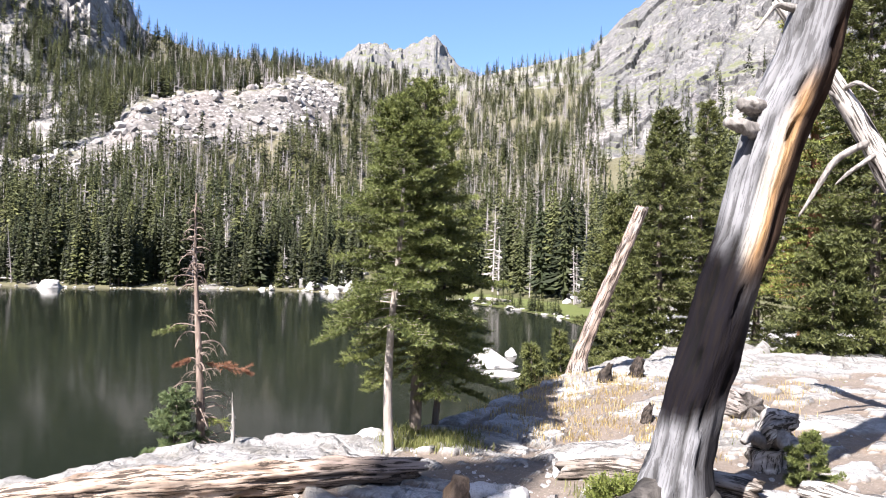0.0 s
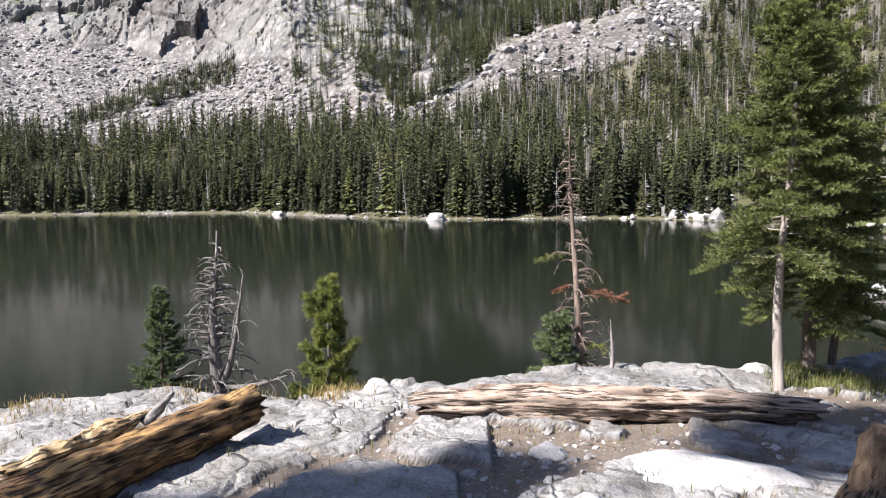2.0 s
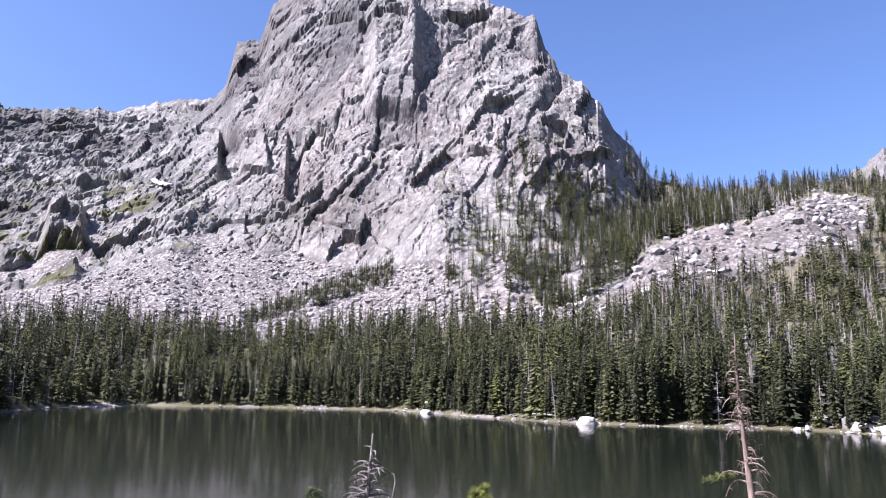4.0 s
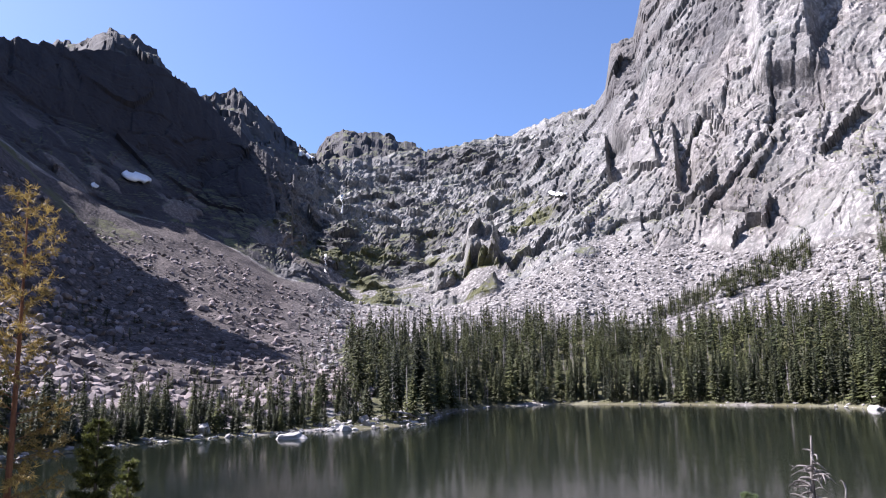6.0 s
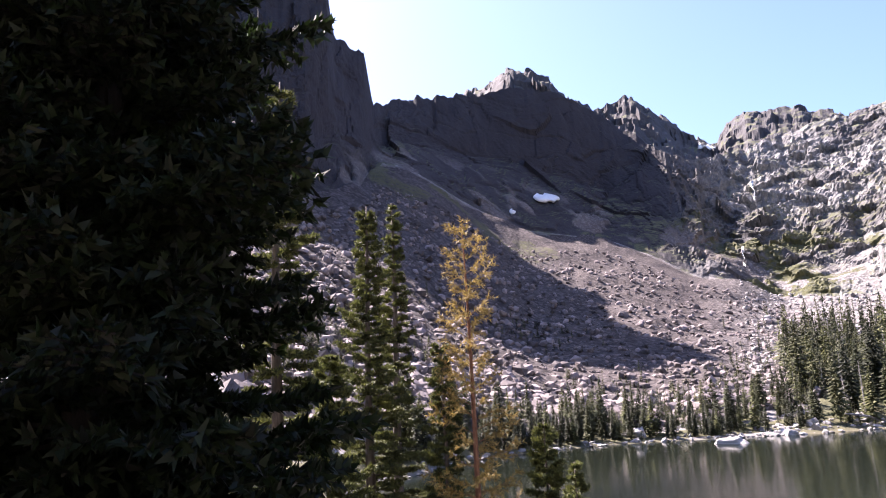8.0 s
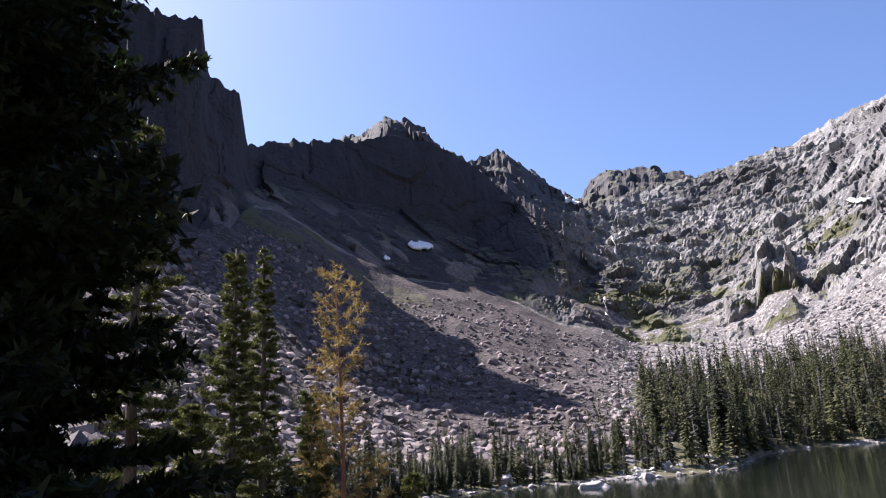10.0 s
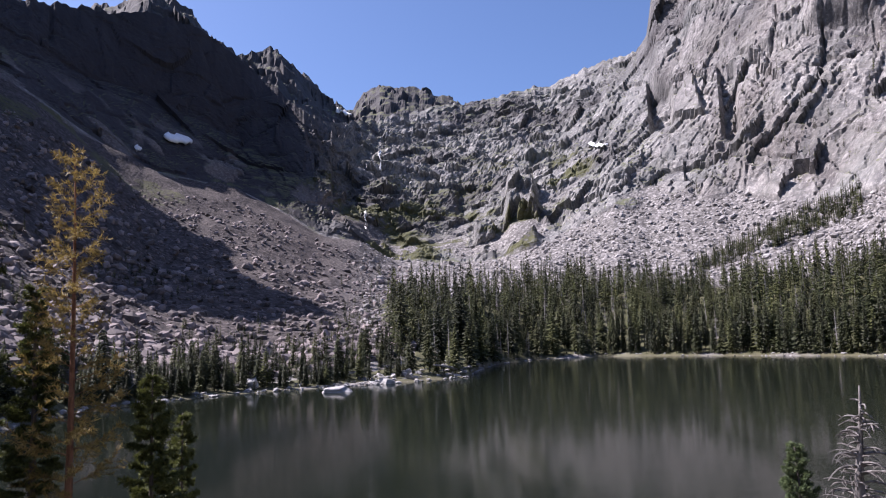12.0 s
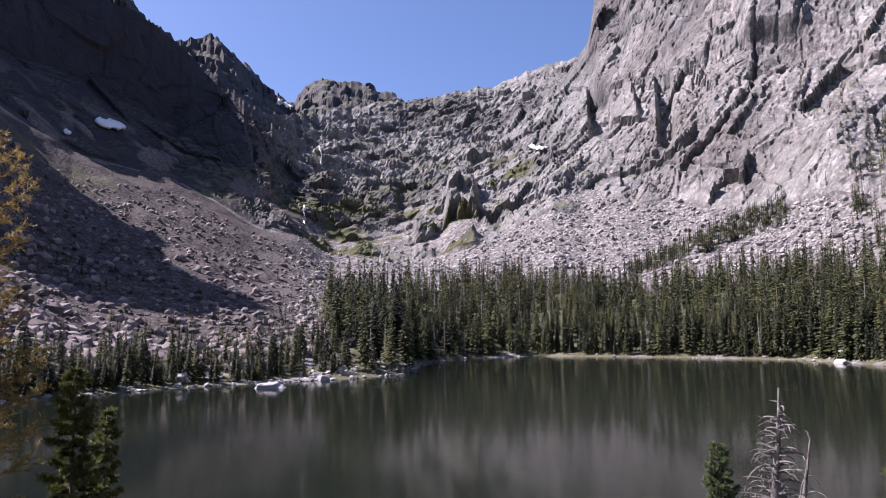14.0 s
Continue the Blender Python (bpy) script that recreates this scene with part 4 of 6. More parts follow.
def block_field(name, label, rnd, count, az, seg, size, material, keep, flat=0.95):
    soup = Soup()
    made = 0
    while made < count:
        b, s = rnd.uniform(*az), rnd.uniform(*seg)
        i, row = int(round((b + 36) / DAZ)), int(np.searchsorted(GS, s))
        m = row * NA + i
        if not keep(b, s, m):
            made += 0.2
            continue
        made += 1
        x = GRID[row, i] + rnd.normal(size=3) * np.array([1, 1, 0]) * min(0.6, 0.3 * size[1])
        k = size[0] + (size[1] - size[0]) * rnd.rand() ** 3
        v = ICO[0] * (1 + rnd.uniform(-0.32, 0.25, (len(ICO[0]), 1)))
        v = v * np.array([rnd.uniform(0.7, 1.4), rnd.uniform(0.7, 1.4), flat * rnd.uniform(0.6, 1.2)]) * k
        a = rnd.rand() * 6.28
        c, sn = math.cos(a), math.sin(a)
        t = rnd.normal() * 0.4
        v = v @ np.array([[c, sn, 0], [-sn, c, 0], [0, 0, 1]]) @ np.array([[1, 0, 0], [0, math.cos(t), math.sin(t)], [0, -math.sin(t), math.cos(t)]])
        soup.add(v + x + np.array([0, 0, 0.1 * k]), ICO[1])
    return tagged(new(name, soup.mesh(name, material)), label, "rocks", kind="stuff")


rnd = np.random.RandomState(21)
block_field("talus_blocks", "grey and pinkish granite blocks heaped below the cliffs", rnd, 7500, (34, 78), (5.0, 6.1), (0.3, 1.5), TALUS, lambda b, s, m: talus[m] > 0.5)
block_field("left_talus_blocks", "reddish grey granite blocks on a steep talus slope", rnd, 12000, (74, 116), (4.25, 5.8), (0.3, 1.6), TALUS_RUST_SHADED, lambda b, s, m: talus[m] > 0.5)
block_field("slope_blocks", "pale broken rock on an open strip of hillside", rnd, 1800, (8, 36), (4.8, 7.5), (0.4, 2.4), TALUS, lambda b, s, m: STRIPE[m] > 0.4)
block_field("shore_stones", "pale stones along the water line of the lake", rnd, 700, (-10, 104), (3.97, 4.035), (0.15, 0.7), STONE, lambda b, s, m: True, 0.5)

block_field("shore_outcrop", "pale broken slabs above the far shore", rnd, 110, (6.2, 11.0), (4.0, 4.22), (0.6, 2.2), STONE, lambda b, s, m: b < 11 - (s - 4) * 12, 0.8)
block_field("bay_outcrop", "pale broken rock among spruces at the head of the bay", rnd, 60, (-11.8, -9.4), (4.24, 4.5), (0.5, 1.6), STONE, lambda b, s, m: True, 0.9)
block_field("bench_stones", "small pale stones strewn over the soil of the bench", rnd, 200, (-24, 44), (0.42, 0.97), (0.006, 0.03), STONE, lambda b, s, m: ROCKY[m] < 0.5, 0.7)
block_field("point_rocks", "tumbled grey rocks at the tip of a wooded point", rnd, 120, (69.0, 78.0), (3.97, 4.08), (0.2, 0.9), STONE, lambda b, s, m: True, 0.7)
block_field("bench_pebbles", "loose stones on the soil of the bench", rnd, 900, (-30, 66), (0.45, 0.98), (0.006, 0.035), STONE, lambda b, s, m: ROCKY[m] < 0.5, 0.7)
block_field("bank_rocks", "grey rocks on the steep bank below the bench", rnd, 700, (60, 124), (1.05, 2.0), (0.1, 0.6), STONE, lambda b, s, m: True, 0.7)


def boulder(name, label, at, size, seed, turn=0.0, sink=0.25, material=STONE, sharp=0.0, cuts=18):
    """One granite boulder, faceted and worn."""
    v = BALL[0].copy()
    rr = np.random.RandomState(seed)
    for _ in range(cuts):
        d = rr.normal(size=3)
        d[2] = abs(d[2]) * 0.8
        d /= np.linalg.norm(d)
        over = np.maximum(v @ d - rr.uniform(0.45, 0.85), 0)
        v -= 0.9 * over[:, None] * d
    v *= (1 + 0.30 * fbm(v * 1.6 + seed, 3) + 0.10 * fbm(v * 5 + seed, 3, 0.5, True) + 0.03 * fbm(v * 16 + seed, 2))[:, None]
    if sharp:
        v[:, 2] *= np.clip(1.0 - sharp * np.abs(v[:, 0]), 0.05, 1)
    v *= np.array(size)
    a = radians(turn)
    v = v @ np.array([[math.cos(a), math.sin(a), 0], [-math.sin(a), math.cos(a), 0], [0, 0, 1]])
    ob = new(name, mesh_of(name, v, BALL[1], material, True))
    ob.location = Vector(at) + Vector((0, 0, size[2] * (1 - 2 * sink)))
    return tagged(ob, label, "boulder")


def lake_spot(az, r):
    return bearing(az, r, 0.0)


boulder("boulder", "large pale pointed granite boulder standing in the shallows", lake_spot(-3.4, 47), (1.95, 1.2, 1.1), 3, 0, 0.46, sharp=0.95, cuts=3)
boulder("boulder", "small pale boulder beside a larger one in the shallows", lake_spot(-5.3, 52), (0.6, 0.5, 0.5), 4, 20, 0.4)
boulder("boulder", "low flat pale rock at the water's edge", lake_spot(-4.6, 43), (1.1, 0.6, 0.32), 5, 5, 0.35, cuts=6)
boulder("boulder", "big rounded pale boulder on the far shore", lake_spot(27.6, 136), (2.3, 1.7, 1.15), 6, 10, 0.35)
boulder("boulder", "long flat pale rock lying in the lake near the shore", lake_spot(79.8, 108), (2.9, 1.4, 0.75), 7, 75, 0.35)
boulder("boulder", "pale rounded boulder at the tip of the point", lake_spot(76.2, 124), (1.9, 1.2, 0.9), 8, 40, 0.35)
boulder("boulder", "pale boulder among low firs on the shore", spot(86.0, 119), (1.7, 1.3, 1.2), 9, 40, 0.2)
boulder("boulder", "flat pale rock on the shore of the point", lake_spot(71.0, 137), (1.8, 1.2, 0.7), 10, 40, 0.3)
boulder("boulder", "pale tumbled rock on the far shore below the spruces", lake_spot(39.4, 176), (3.6, 1.6, 0.9), 12, -30, 0.35)
boulder("boulder", "white humped granite boulder on the bench", spot(9.0, 4.35), (0.74, 0.50, 0.16), 16, -5, 0.56)
boulder("boulder", "white humped granite boulder on the bench", spot(8.6, 3.62), (0.30, 0.20, 0.11), 17, 10, 0.58)
boulder("boulder", "small white stone on the soil of the bench", spot(20.6, 4.5), (0.15, 0.1, 0.08), 18, 0, 0.3)
boulder("boulder", "small white stone on the soil of the bench", spot(17.8, 3.75), (0.1, 0.07, 0.05), 19, 0, 0.3)
boulder("boulder", "blocky grey boulder by the path through the grass", spot(-11.6, 6.0), (0.42, 0.30, 0.15), 20, 10, 0.5)
boulder("boulder", "pale boulder beside the firs on the rim", spot(5.5, 7.3), (0.5, 0.35, 0.3), 22, 0, 0.3)
boulder("boulder", "grey boulder at the edge of the bench", spot(89.9, 7.45), (0.42, 0.3, 0.24), 23, 80, 0.42)
boulder("boulder", "small stone on the rim beside dry grass", spot(33.3, 6.0), (0.16, 0.1, 0.09), 24, 0, 0.3)
for i, (b, r) in enumerate([(-3.0, 5.3), (-4.6, 5.1), (-6.2, 5.2), (-2.2, 4.7), (-5.4, 4.75)]):
    boulder("boulder", "broken white stone in a heap on the bench", spot(b, r), (0.19 + 0.04 * (i % 3), 0.15, 0.10), 30 + i, i * 40, 0.5)


# ---- conifers near the camera ----
def frame_of(d):
    """Two directions square to each of the unit vectors d."""
    ref = np.where(np.abs(d[:, 2:3]) < 0.9, np.array([[0, 0, 1.0]]), np.array([[1.0, 0, 0]]))
    u = np.cross(d, ref)
    u /= np.linalg.norm(u, axis=1)[:, None] + 1e-9
    return u, np.cross(d, u)


def needles(seg_a, seg_b, per_metre, length, width, rnd, spread=0.75):
    """Needle blades along twigs: verts, faces."""
    d = seg_b - seg_a
    ln = np.linalg.norm(d, axis=1)
    cnt = np.maximum(2, (ln * per_metre).astype(int))
    k = np.repeat(np.arange(len(d)), cnt)
    t = rnd.rand(len(k))
    base = seg_a[k] + d[k] * t[:, None]
    u = d[k] / (ln[k][:, None] + 1e-9)
    p, q = frame_of(u)
    a = rnd.rand(len(k)) * 6.283
    side = p * np.cos(a)[:, None] + q * np.sin(a)[:, None]
    way = u * rnd.uniform(0.35, 0.8, len(k))[:, None] + side * spread
    way[:, 2] += 0.18
    way /= np.linalg.norm(way, axis=1)[:, None]
    flat = np.cross(way, rnd.normal(size=(len(k), 3)))
    flat /= np.linalg.norm(flat, axis=1)[:, None] + 1e-9
    L = length * rnd.uniform(0.7, 1.25, len(k))[:, None]
    w = width * 0.5
    v = np.stack([base + flat * w, base - flat * w, base + way * L], 1).reshape(-1, 3)
    return v, np.arange(len(v)).reshape(-1, 3)


def rods(a, b, ra, rb):
    """Thin three-sided rods from a to b: verts, faces."""
    d = b - a
    d = d / (np.linalg.norm(d, axis=1)[:, None] + 1e-9)
    p, q = frame_of(d)
    v = []
    for pt, r in ((a, ra), (b, rb)):
        for j in range(3):
            c, s = math.cos(j * 2.094), math.sin(j * 2.094)
            v.append(pt + (p * c + q * s) * np.asarray(r).reshape(-1, 1))
    v = np.stack(v, 1).reshape(-1, 3)
    o = np.arange(len(a))[:, None] * 6
    f = np.concatenate([o + np.array(t) for t in ((0, 1, 4), (0, 4, 3), (1, 2, 5), (1, 5, 4), (2, 0, 3), (2, 3, 5))])
    return v, f


def conifer(kind, label, at, h, radius, seed, bare=0.08, boughs=90, density=420, needle=(0.035, 0.007), needle_mat=FIR, bark=BARK,
            trunk=None, lean=(0.0, 0.0), droop=0.45, thin=1.0, shape=0.8, twigs=9, one_side=None, category="tree"):
    """A fir or pine: tapered trunk, boughs with side twigs, and a crown of needle blades."""
    rnd = np.random.RandomState(seed)
    tr = trunk or h * 0.014
    zs = np.linspace(-0.25, h, 14)
    path = np.stack([lean[0] * zs + 0.012 * h * np.sin(zs * 2.1 / h * 3 + seed), lean[1] * zs, zs], 1)
    rad = tr * np.clip(1.12 - zs / h, 0.05, 1.3)
    rad[0] *= 1.25
    stem = tube(path, rad, 9, 0.10, seed)
    sa, sb, ra, rb, na, nb = [], [], [], [], [], []
    for i in range(boughs):
        s = (i + rnd.rand()) / boughs
        z = h * (bare + (0.985 - bare) * s ** 0.9)
        up = (z / h - bare) / (1 - bare)
        ln = radius * ((1 - up) ** shape + 0.07) * rnd.uniform(0.45, 1.2)
        az = i * 2.399 + rnd.normal() * 0.35
        if one_side is not None and math.cos(az - one_side) < -0.2 and rnd.rand() < 0.75:
            continue
        c = np.array([np.interp(z, zs, path[:, 0]), np.interp(z, zs, path[:, 1]), z])
        out = np.array([math.cos(az), math.sin(az), 0])
        cross = np.array([-out[1], out[0], 0])
        rise = 0.75 * up - 0.05 + rnd.normal() * 0.08
        pts = [c + out * ln * t + np.array([0, 0, ln * (rise * t - droop * (1 - 0.6 * up) * t * t + 0.22 * t ** 4)]) for t in np.linspace(0, 1, 6)]
        br = max(0.0035, tr * 0.16 * (1 - 0.6 * up))
        for j in range(5):
            sa.append(pts[j]), sb.append(pts[j + 1]), ra.append(br * (1 - j * 0.18)), rb.append(br * (1 - (j + 1) * 0.18))
            if j >= 1:
                na.append(pts[j]), nb.append(pts[j + 1])
        k = max(3, int(twigs * (0.5 + 0.5 * ln / radius)))
        for j in range(k):
            t = 0.22 + 0.76 * (j + rnd.rand() * 0.7) / k
            p = c + out * ln * t + np.array([0, 0, ln * (rise * t - droop * (1 - 0.6 * up) * t * t + 0.22 * t ** 4)])
            for sd in (-1, 1):
                if rnd.rand() > thin:
                    continue
                tl = ln * 0.42 * (1.12 - t) * rnd.uniform(0.7, 1.2) + needle[0] * 1.2
                dv = out * 0.75 + cross * sd * rnd.uniform(0.5, 0.95) + np.array([0, 0, rnd.uniform(-0.25, 0.15)])
                dv /= np.linalg.norm(dv)
                e = p + dv * tl
                sa.append(p), sb.append(e), ra.append(br * 0.4), rb.append(br * 0.15)
                na.append(p), nb.append(e)
    ob = new(kind)
    ob.location = at
    part("trunk", mesh_of("trunk", *stem, bark, True), ob)
    v, f = rods(np.array(sa), np.array(sb), ra, rb)
    tagged(part("branchwork", mesh_of("branchwork", v, f, bark), ob), kind="stuff")
    v, f = needles(np.array(na), np.array(nb), density, *needle, rnd)
    tagged(part("crown", mesh_of("crown", v, f, needle_mat), ob), kind="stuff")
    return tagged(ob, label, category)


def dead_tree(kind, label, at, h, radius, seed, boughs=40, trunk=None, bark=GREY_WOOD, bare=0.1, curl=0.8, lean=(0, 0), twig=True, category="dead tree", forks=()):
    """A dead tree with bare curling limbs."""
    rnd = np.random.RandomState(seed)
    tr = trunk or h * 0.016
    zs = np.linspace(-0.2, h, 16)
    path = np.stack([lean[0] * zs + 0.02 * h * np.sin(zs / h * 5 + seed), lean[1] * zs + 0.012 * h * np.cos(zs / h * 7), zs], 1)
    ob = new(kind)
    ob.location = at
    part("trunk", mesh_of("trunk", *tube(path, tr * np.clip(1.1 - zs / h, 0.06, 1.2), 9, 0.15, seed), bark, True), ob)
    soup = Soup()
    for dx, dy, z0, z1 in forks:
        t = np.linspace(0, 1, 8)[:, None]
        fp = np.array([0, 0, z0 * h]) + np.array([dx, dy, 0]) * t ** 0.6 + np.array([0, 0, (z1 - z0) * h]) * t
        part("stem", mesh_of("stem", *tube(fp, tr * 0.5 * np.linspace(1, 0.15, 8), 6, 0.1, seed + 9), bark, True), ob)
        for i in range(16):
            q = fp[rnd.randint(1, 8)]
            d = rnd.normal(size=3) * np.array([1, 1, 0.5])
            d /= np.linalg.norm(d)
            ln = radius * rnd.uniform(0.25, 0.6)
            tt = np.linspace(0, 1, 5)[:, None]
            soup.add(*tube(q + ln * (d * tt + np.array([0, 0, 1]) * (0.3 * tt - 0.8 * tt ** 2.2)), tr * 0.1 * np.linspace(1, 0.3, 5), 3, 0, i))
    for i in range(boughs):
        z = h * (bare + (0.97 - bare) * rnd.rand())
        up = z / h
        ln = radius * (1.05 - up) ** 0.6 * rnd.uniform(0.3, 1.1)
        az = rnd.rand() * 6.28
        c = np.array([np.interp(z, zs, path[:, 0]), np.interp(z, zs, path[:, 1]), z])
        out = np.array([math.cos(az), math.sin(az), 0])
        sw = np.array([-out[1], out[0], 0]) * rnd.normal() * 0.35
        cu = curl * rnd.uniform(0.3, 1.3)
        t = np.linspace(0, 1, 7)[:, None]
        pts = c + ln * (out * np.sin(t * 1.3) + sw * t * t + np.array([0, 0, 1]) * (0.45 * t - cu * t ** 2.5))
        br = max(0.003, tr * 0.2 * rnd.uniform(0.5, 1.1))
        soup.add(*tube(pts, br * np.linspace(1, 0.3, 7), 4, 0, i))
        if twig:
            for _ in range(3):
                j = rnd.randint(2, 6)
                d = rnd.normal(size=3) * np.array([1, 1, 0.6])
                d /= np.linalg.norm(d)
                e = pts[j] + d * ln * rnd.uniform(0.15, 0.4) + np.array([0, 0, -0.1 * ln])
                soup.add(*tube(np.array([pts[j], (pts[j] + e) / 2 + np.array([0, 0, 0.03 * ln]), e]), br * np.array([0.5, 0.4, 0.2]), 3, 0, i))
    tagged(part("branchwork", soup.mesh("branchwork", bark), ob), kind="stuff")
    return tagged(ob, label, category)


# the pair of firs on the rim, and what grows along the lip
conifer("fir", "slender subalpine fir with a bare pale trunk on the rim", spot(3.75, 6.45), 3.1, 0.66, 41, 0.34, 100, 340, (0.040, 0.010), FIR, PALE_BARK, 0.040, (0.012, 0.0), 0.5, 1.0, 0.6, 10)
conifer("fir", "bushy subalpine fir with a dark trunk on the rim", spot(1.55, 7.3), 3.5, 0.78, 42, 0.17, 125, 330, (0.040, 0.010), FIR, BARK, 0.058, (0.004, 0.0), 0.5, 1.0, 0.55, 10)
conifer("fir", "young fir leaning out beside two larger firs", spot(0.2, 7.7), 2.2, 0.5, 43, 0.2, 60, 480, (0.036, 0.008), FIR, BARK, 0.035, (0.03, 0.0), 0.5)
dead_tree("dead_spruce", "thin half-dead spruce with bare curved upper limbs above the rim", spot(18.1, 7.9, 0.1), 3.35, 0.42, 44, 130, 0.055, SPRUCE_WOOD, 0.14, 0.9, (0.006, 0), True)
conifer("fir_skirt", "low green fir shoots round the foot of a dying spruce", spot(19.3, 7.75, 0.1), 1.25, 0.42, 45, 0.02, 60, 520, (0.034, 0.008), FIR_BLUE, BARK, 0.02, (0, 0), 0.4, 1, 0.6, category="shrub")
dead_tree("dead_sapling", "bare grey dead sapling with curling limbs on the rim", spot(44.9, 7.35, 0.05), 2.05, 0.50, 46, 120, 0.075, SAPLING_WOOD, 0.12, 0.75, forks=((0.34, 0.0, 0.26, 0.80), (-0.12, 0.1, 0.3, 0.75), (0.80, 0.05, 0.26, 0.36)))
conifer("fir_sapling", "young bluish green fir at the edge of the rock", spot(48.8, 7.5, 0.1), 1.68, 0.36, 47, 0.05, 95, 600, (0.028, 0.008), FIR_BLUE, BARK, 0.025, (0, 0), 0.2, 1, 0.85)
conifer("pine_sapling", "young yellowish green pine on the rim", spot(37.0, 7.0, 0.1), 1.46, 0.30, 48, 0.05, 46, 620, (0.05, 0.007), PINE, BARK, 0.026, (0, 0), -0.15, 1, 0.5)
conifer("fir_sapling", "small dense fir sapling beside a young pine", spot(39.5, 7.1, 0.1), 0.72, 0.2, 49, 0.05, 40, 600, (0.028, 0.007), FIR, BARK, 0.018, (0, 0), 0.2)
dead_tree("dead_stick", "small twisted white dead shoot on the rim", spot(15.4, 6.85, 0.05), 0.5, 0.14, 50, 8, 0.022, GREY_WOOD, 0.2, 1.0)

# firs and a dying pine on the bank above the lake
LEFT = dict(density=210, needle=(0.07, 0.023), twigs=11, needle_mat=BANK_FIR)

conifer("fir", "tall slender fir with ragged boughs on the lake bank", spot(105.6, 14.0), 14 * 0.2775 + 7 - height(105.6, 14.0), 1.35, 61, 0.03, 165, bark=BARK, shape=1.05, thin=0.9, droop=0.5, **LEFT)
conifer("fir", "tall thin fir beside another on the lake bank", spot(103.6, 15.0), 15 * 0.281 + 7 - height(103.6, 15.0), 1.0, 62, 0.03, 140, bark=BARK, shape=1.05, thin=0.85, droop=0.5, **LEFT)
conifer("pine", "dying pine with thin yellow and rust needles on the lake bank", spot(97.9, 13.0), 13 * 0.245 + 7 - height(97.9, 13.0), 0.95, 63, 0.12, 64, 120, (0.09, 0.015), RUST, RED_BARK, 0.07, (0.0, -0.008), -0.1, 0.6, 0.45, 7)
conifer("fir", "narrow fir beside a dying pine on the lake bank", spot(100.2, 13.6), 13.6 * 0.086 + 7 - height(100.2, 13.6), 0.7, 64, 0.03, 100, bark=BARK, **LEFT)
conifer("fir", "small fir with open boughs on the lake bank", spot(93.0, 13.2), 7 - 13.2 * 0.023 - height(93.0, 13.2), 0.8, 65, 0.03, 90, bark=BARK, **LEFT)
conifer("fir", "small fir low on the lake bank", spot(91.0, 14.5), 7 - 14.5 * 0.075 - height(91.0, 14.5), 0.6, 66, 0.03, 70, bark=BARK, **LEFT)
conifer("fir", "slim fir with a thin bare lower trunk behind a large fir", spot(112.2, 10.5), 10.5 * 0.46 + 7 - height(112.2, 10.5), 0.9, 67, 0.12, 100, bark=BARK, **LEFT)
conifer("fir", "small fir in the shade on the bank", spot(108.6, 11.5), 4.2, 0.9, 68, 0.03, 80, bark=BARK, **LEFT)
conifer("fir", "large dark fir close to the path, seen against the light", spot(124.0, 4.5), 6.8, 1.28, 69, 0.0, 240, 90, (0.07, 0.045), SHADED_FIR, SHADED_BARK, 0.13, (0, 0), 0.35, 1.0, 0.3, 12)

# its height is set so that its shade reaches the bench
conifer("fir", "tall dark fir in the shade behind another", spot(131.0, 6.0), 11.2, 1.35, 70, 0.0, 200, 80, (0.09, 0.05), SHADED_FIR, SHADED_BARK, 0.1, (0, 0), 0.35, 1.0, 0.35, 11)

# added to fill gaps in the dark boughs as the camera sees them
conifer("fir", "dark bushy fir crowding another in the shade", spot(127.5, 5.3), 4.6, 1.75, 59, 0.0, 200, 80, (0.08, 0.05), SHADED_FIR, SHADED_BARK, 0.09, (0, 0), 0.35, 1.0, 0.3, 12)

# tall firs out of view, added so that their shade falls over the bench
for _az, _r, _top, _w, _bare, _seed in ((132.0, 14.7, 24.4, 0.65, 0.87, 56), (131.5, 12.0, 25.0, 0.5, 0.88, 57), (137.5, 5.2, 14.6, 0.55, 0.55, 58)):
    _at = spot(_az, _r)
    conifer("fir", "tall fir out of view with a bare lower trunk, added for its shade", _at, _top - _at.z, _w, _seed, _bare, 100, 110, (0.09, 0.036), SHADED_FIR, SHADED_BARK, 0.11, (0, 0), 0.35, 1.0, 0.6, 9)

# firs on the level ground beyond the charred snag
RIGHT = dict(density=70, needle=(0.10, 0.032))
conifer("fir", "dense dark green fir at the edge of the clearing", spot(-16.2, 20.0), 6.4, 1.35, 71, 0.02, 170, bark=BARK, needle_mat=CLEARING_FIR, shape=0.7, **RIGHT)
conifer("fir", "dense green fir at the edge of the clearing", spot(-12.9, 22.0), 5.7, 1.3, 72, 0.02, 150, bark=BARK, needle_mat=CLEARING_FIR, shape=0.7, **RIGHT)
conifer("fir", "young green fir at the edge of the clearing", spot(-14.2, 18.5), 2.6, 0.9, 73, 0.02, 90, bark=BARK, needle_mat=CLEARING_FIR, shape=0.8, **RIGHT)
conifer("pine", "tall pine with a reddish trunk behind the clearing", spot(-26.0, 19.5), 8.4, 1.7, 74, 0.22, 120, bark=RED_BARK, trunk=0.2, shape=0.5, needle_mat=PINE, **RIGHT)
conifer("fir", "broad green fir at the edge of the clearing", spot(-29.6, 16.5), 7.4, 1.8, 75, 0.01, 170, bark=BARK, needle_mat=CLEARING_FIR, shape=0.6, **RIGHT)
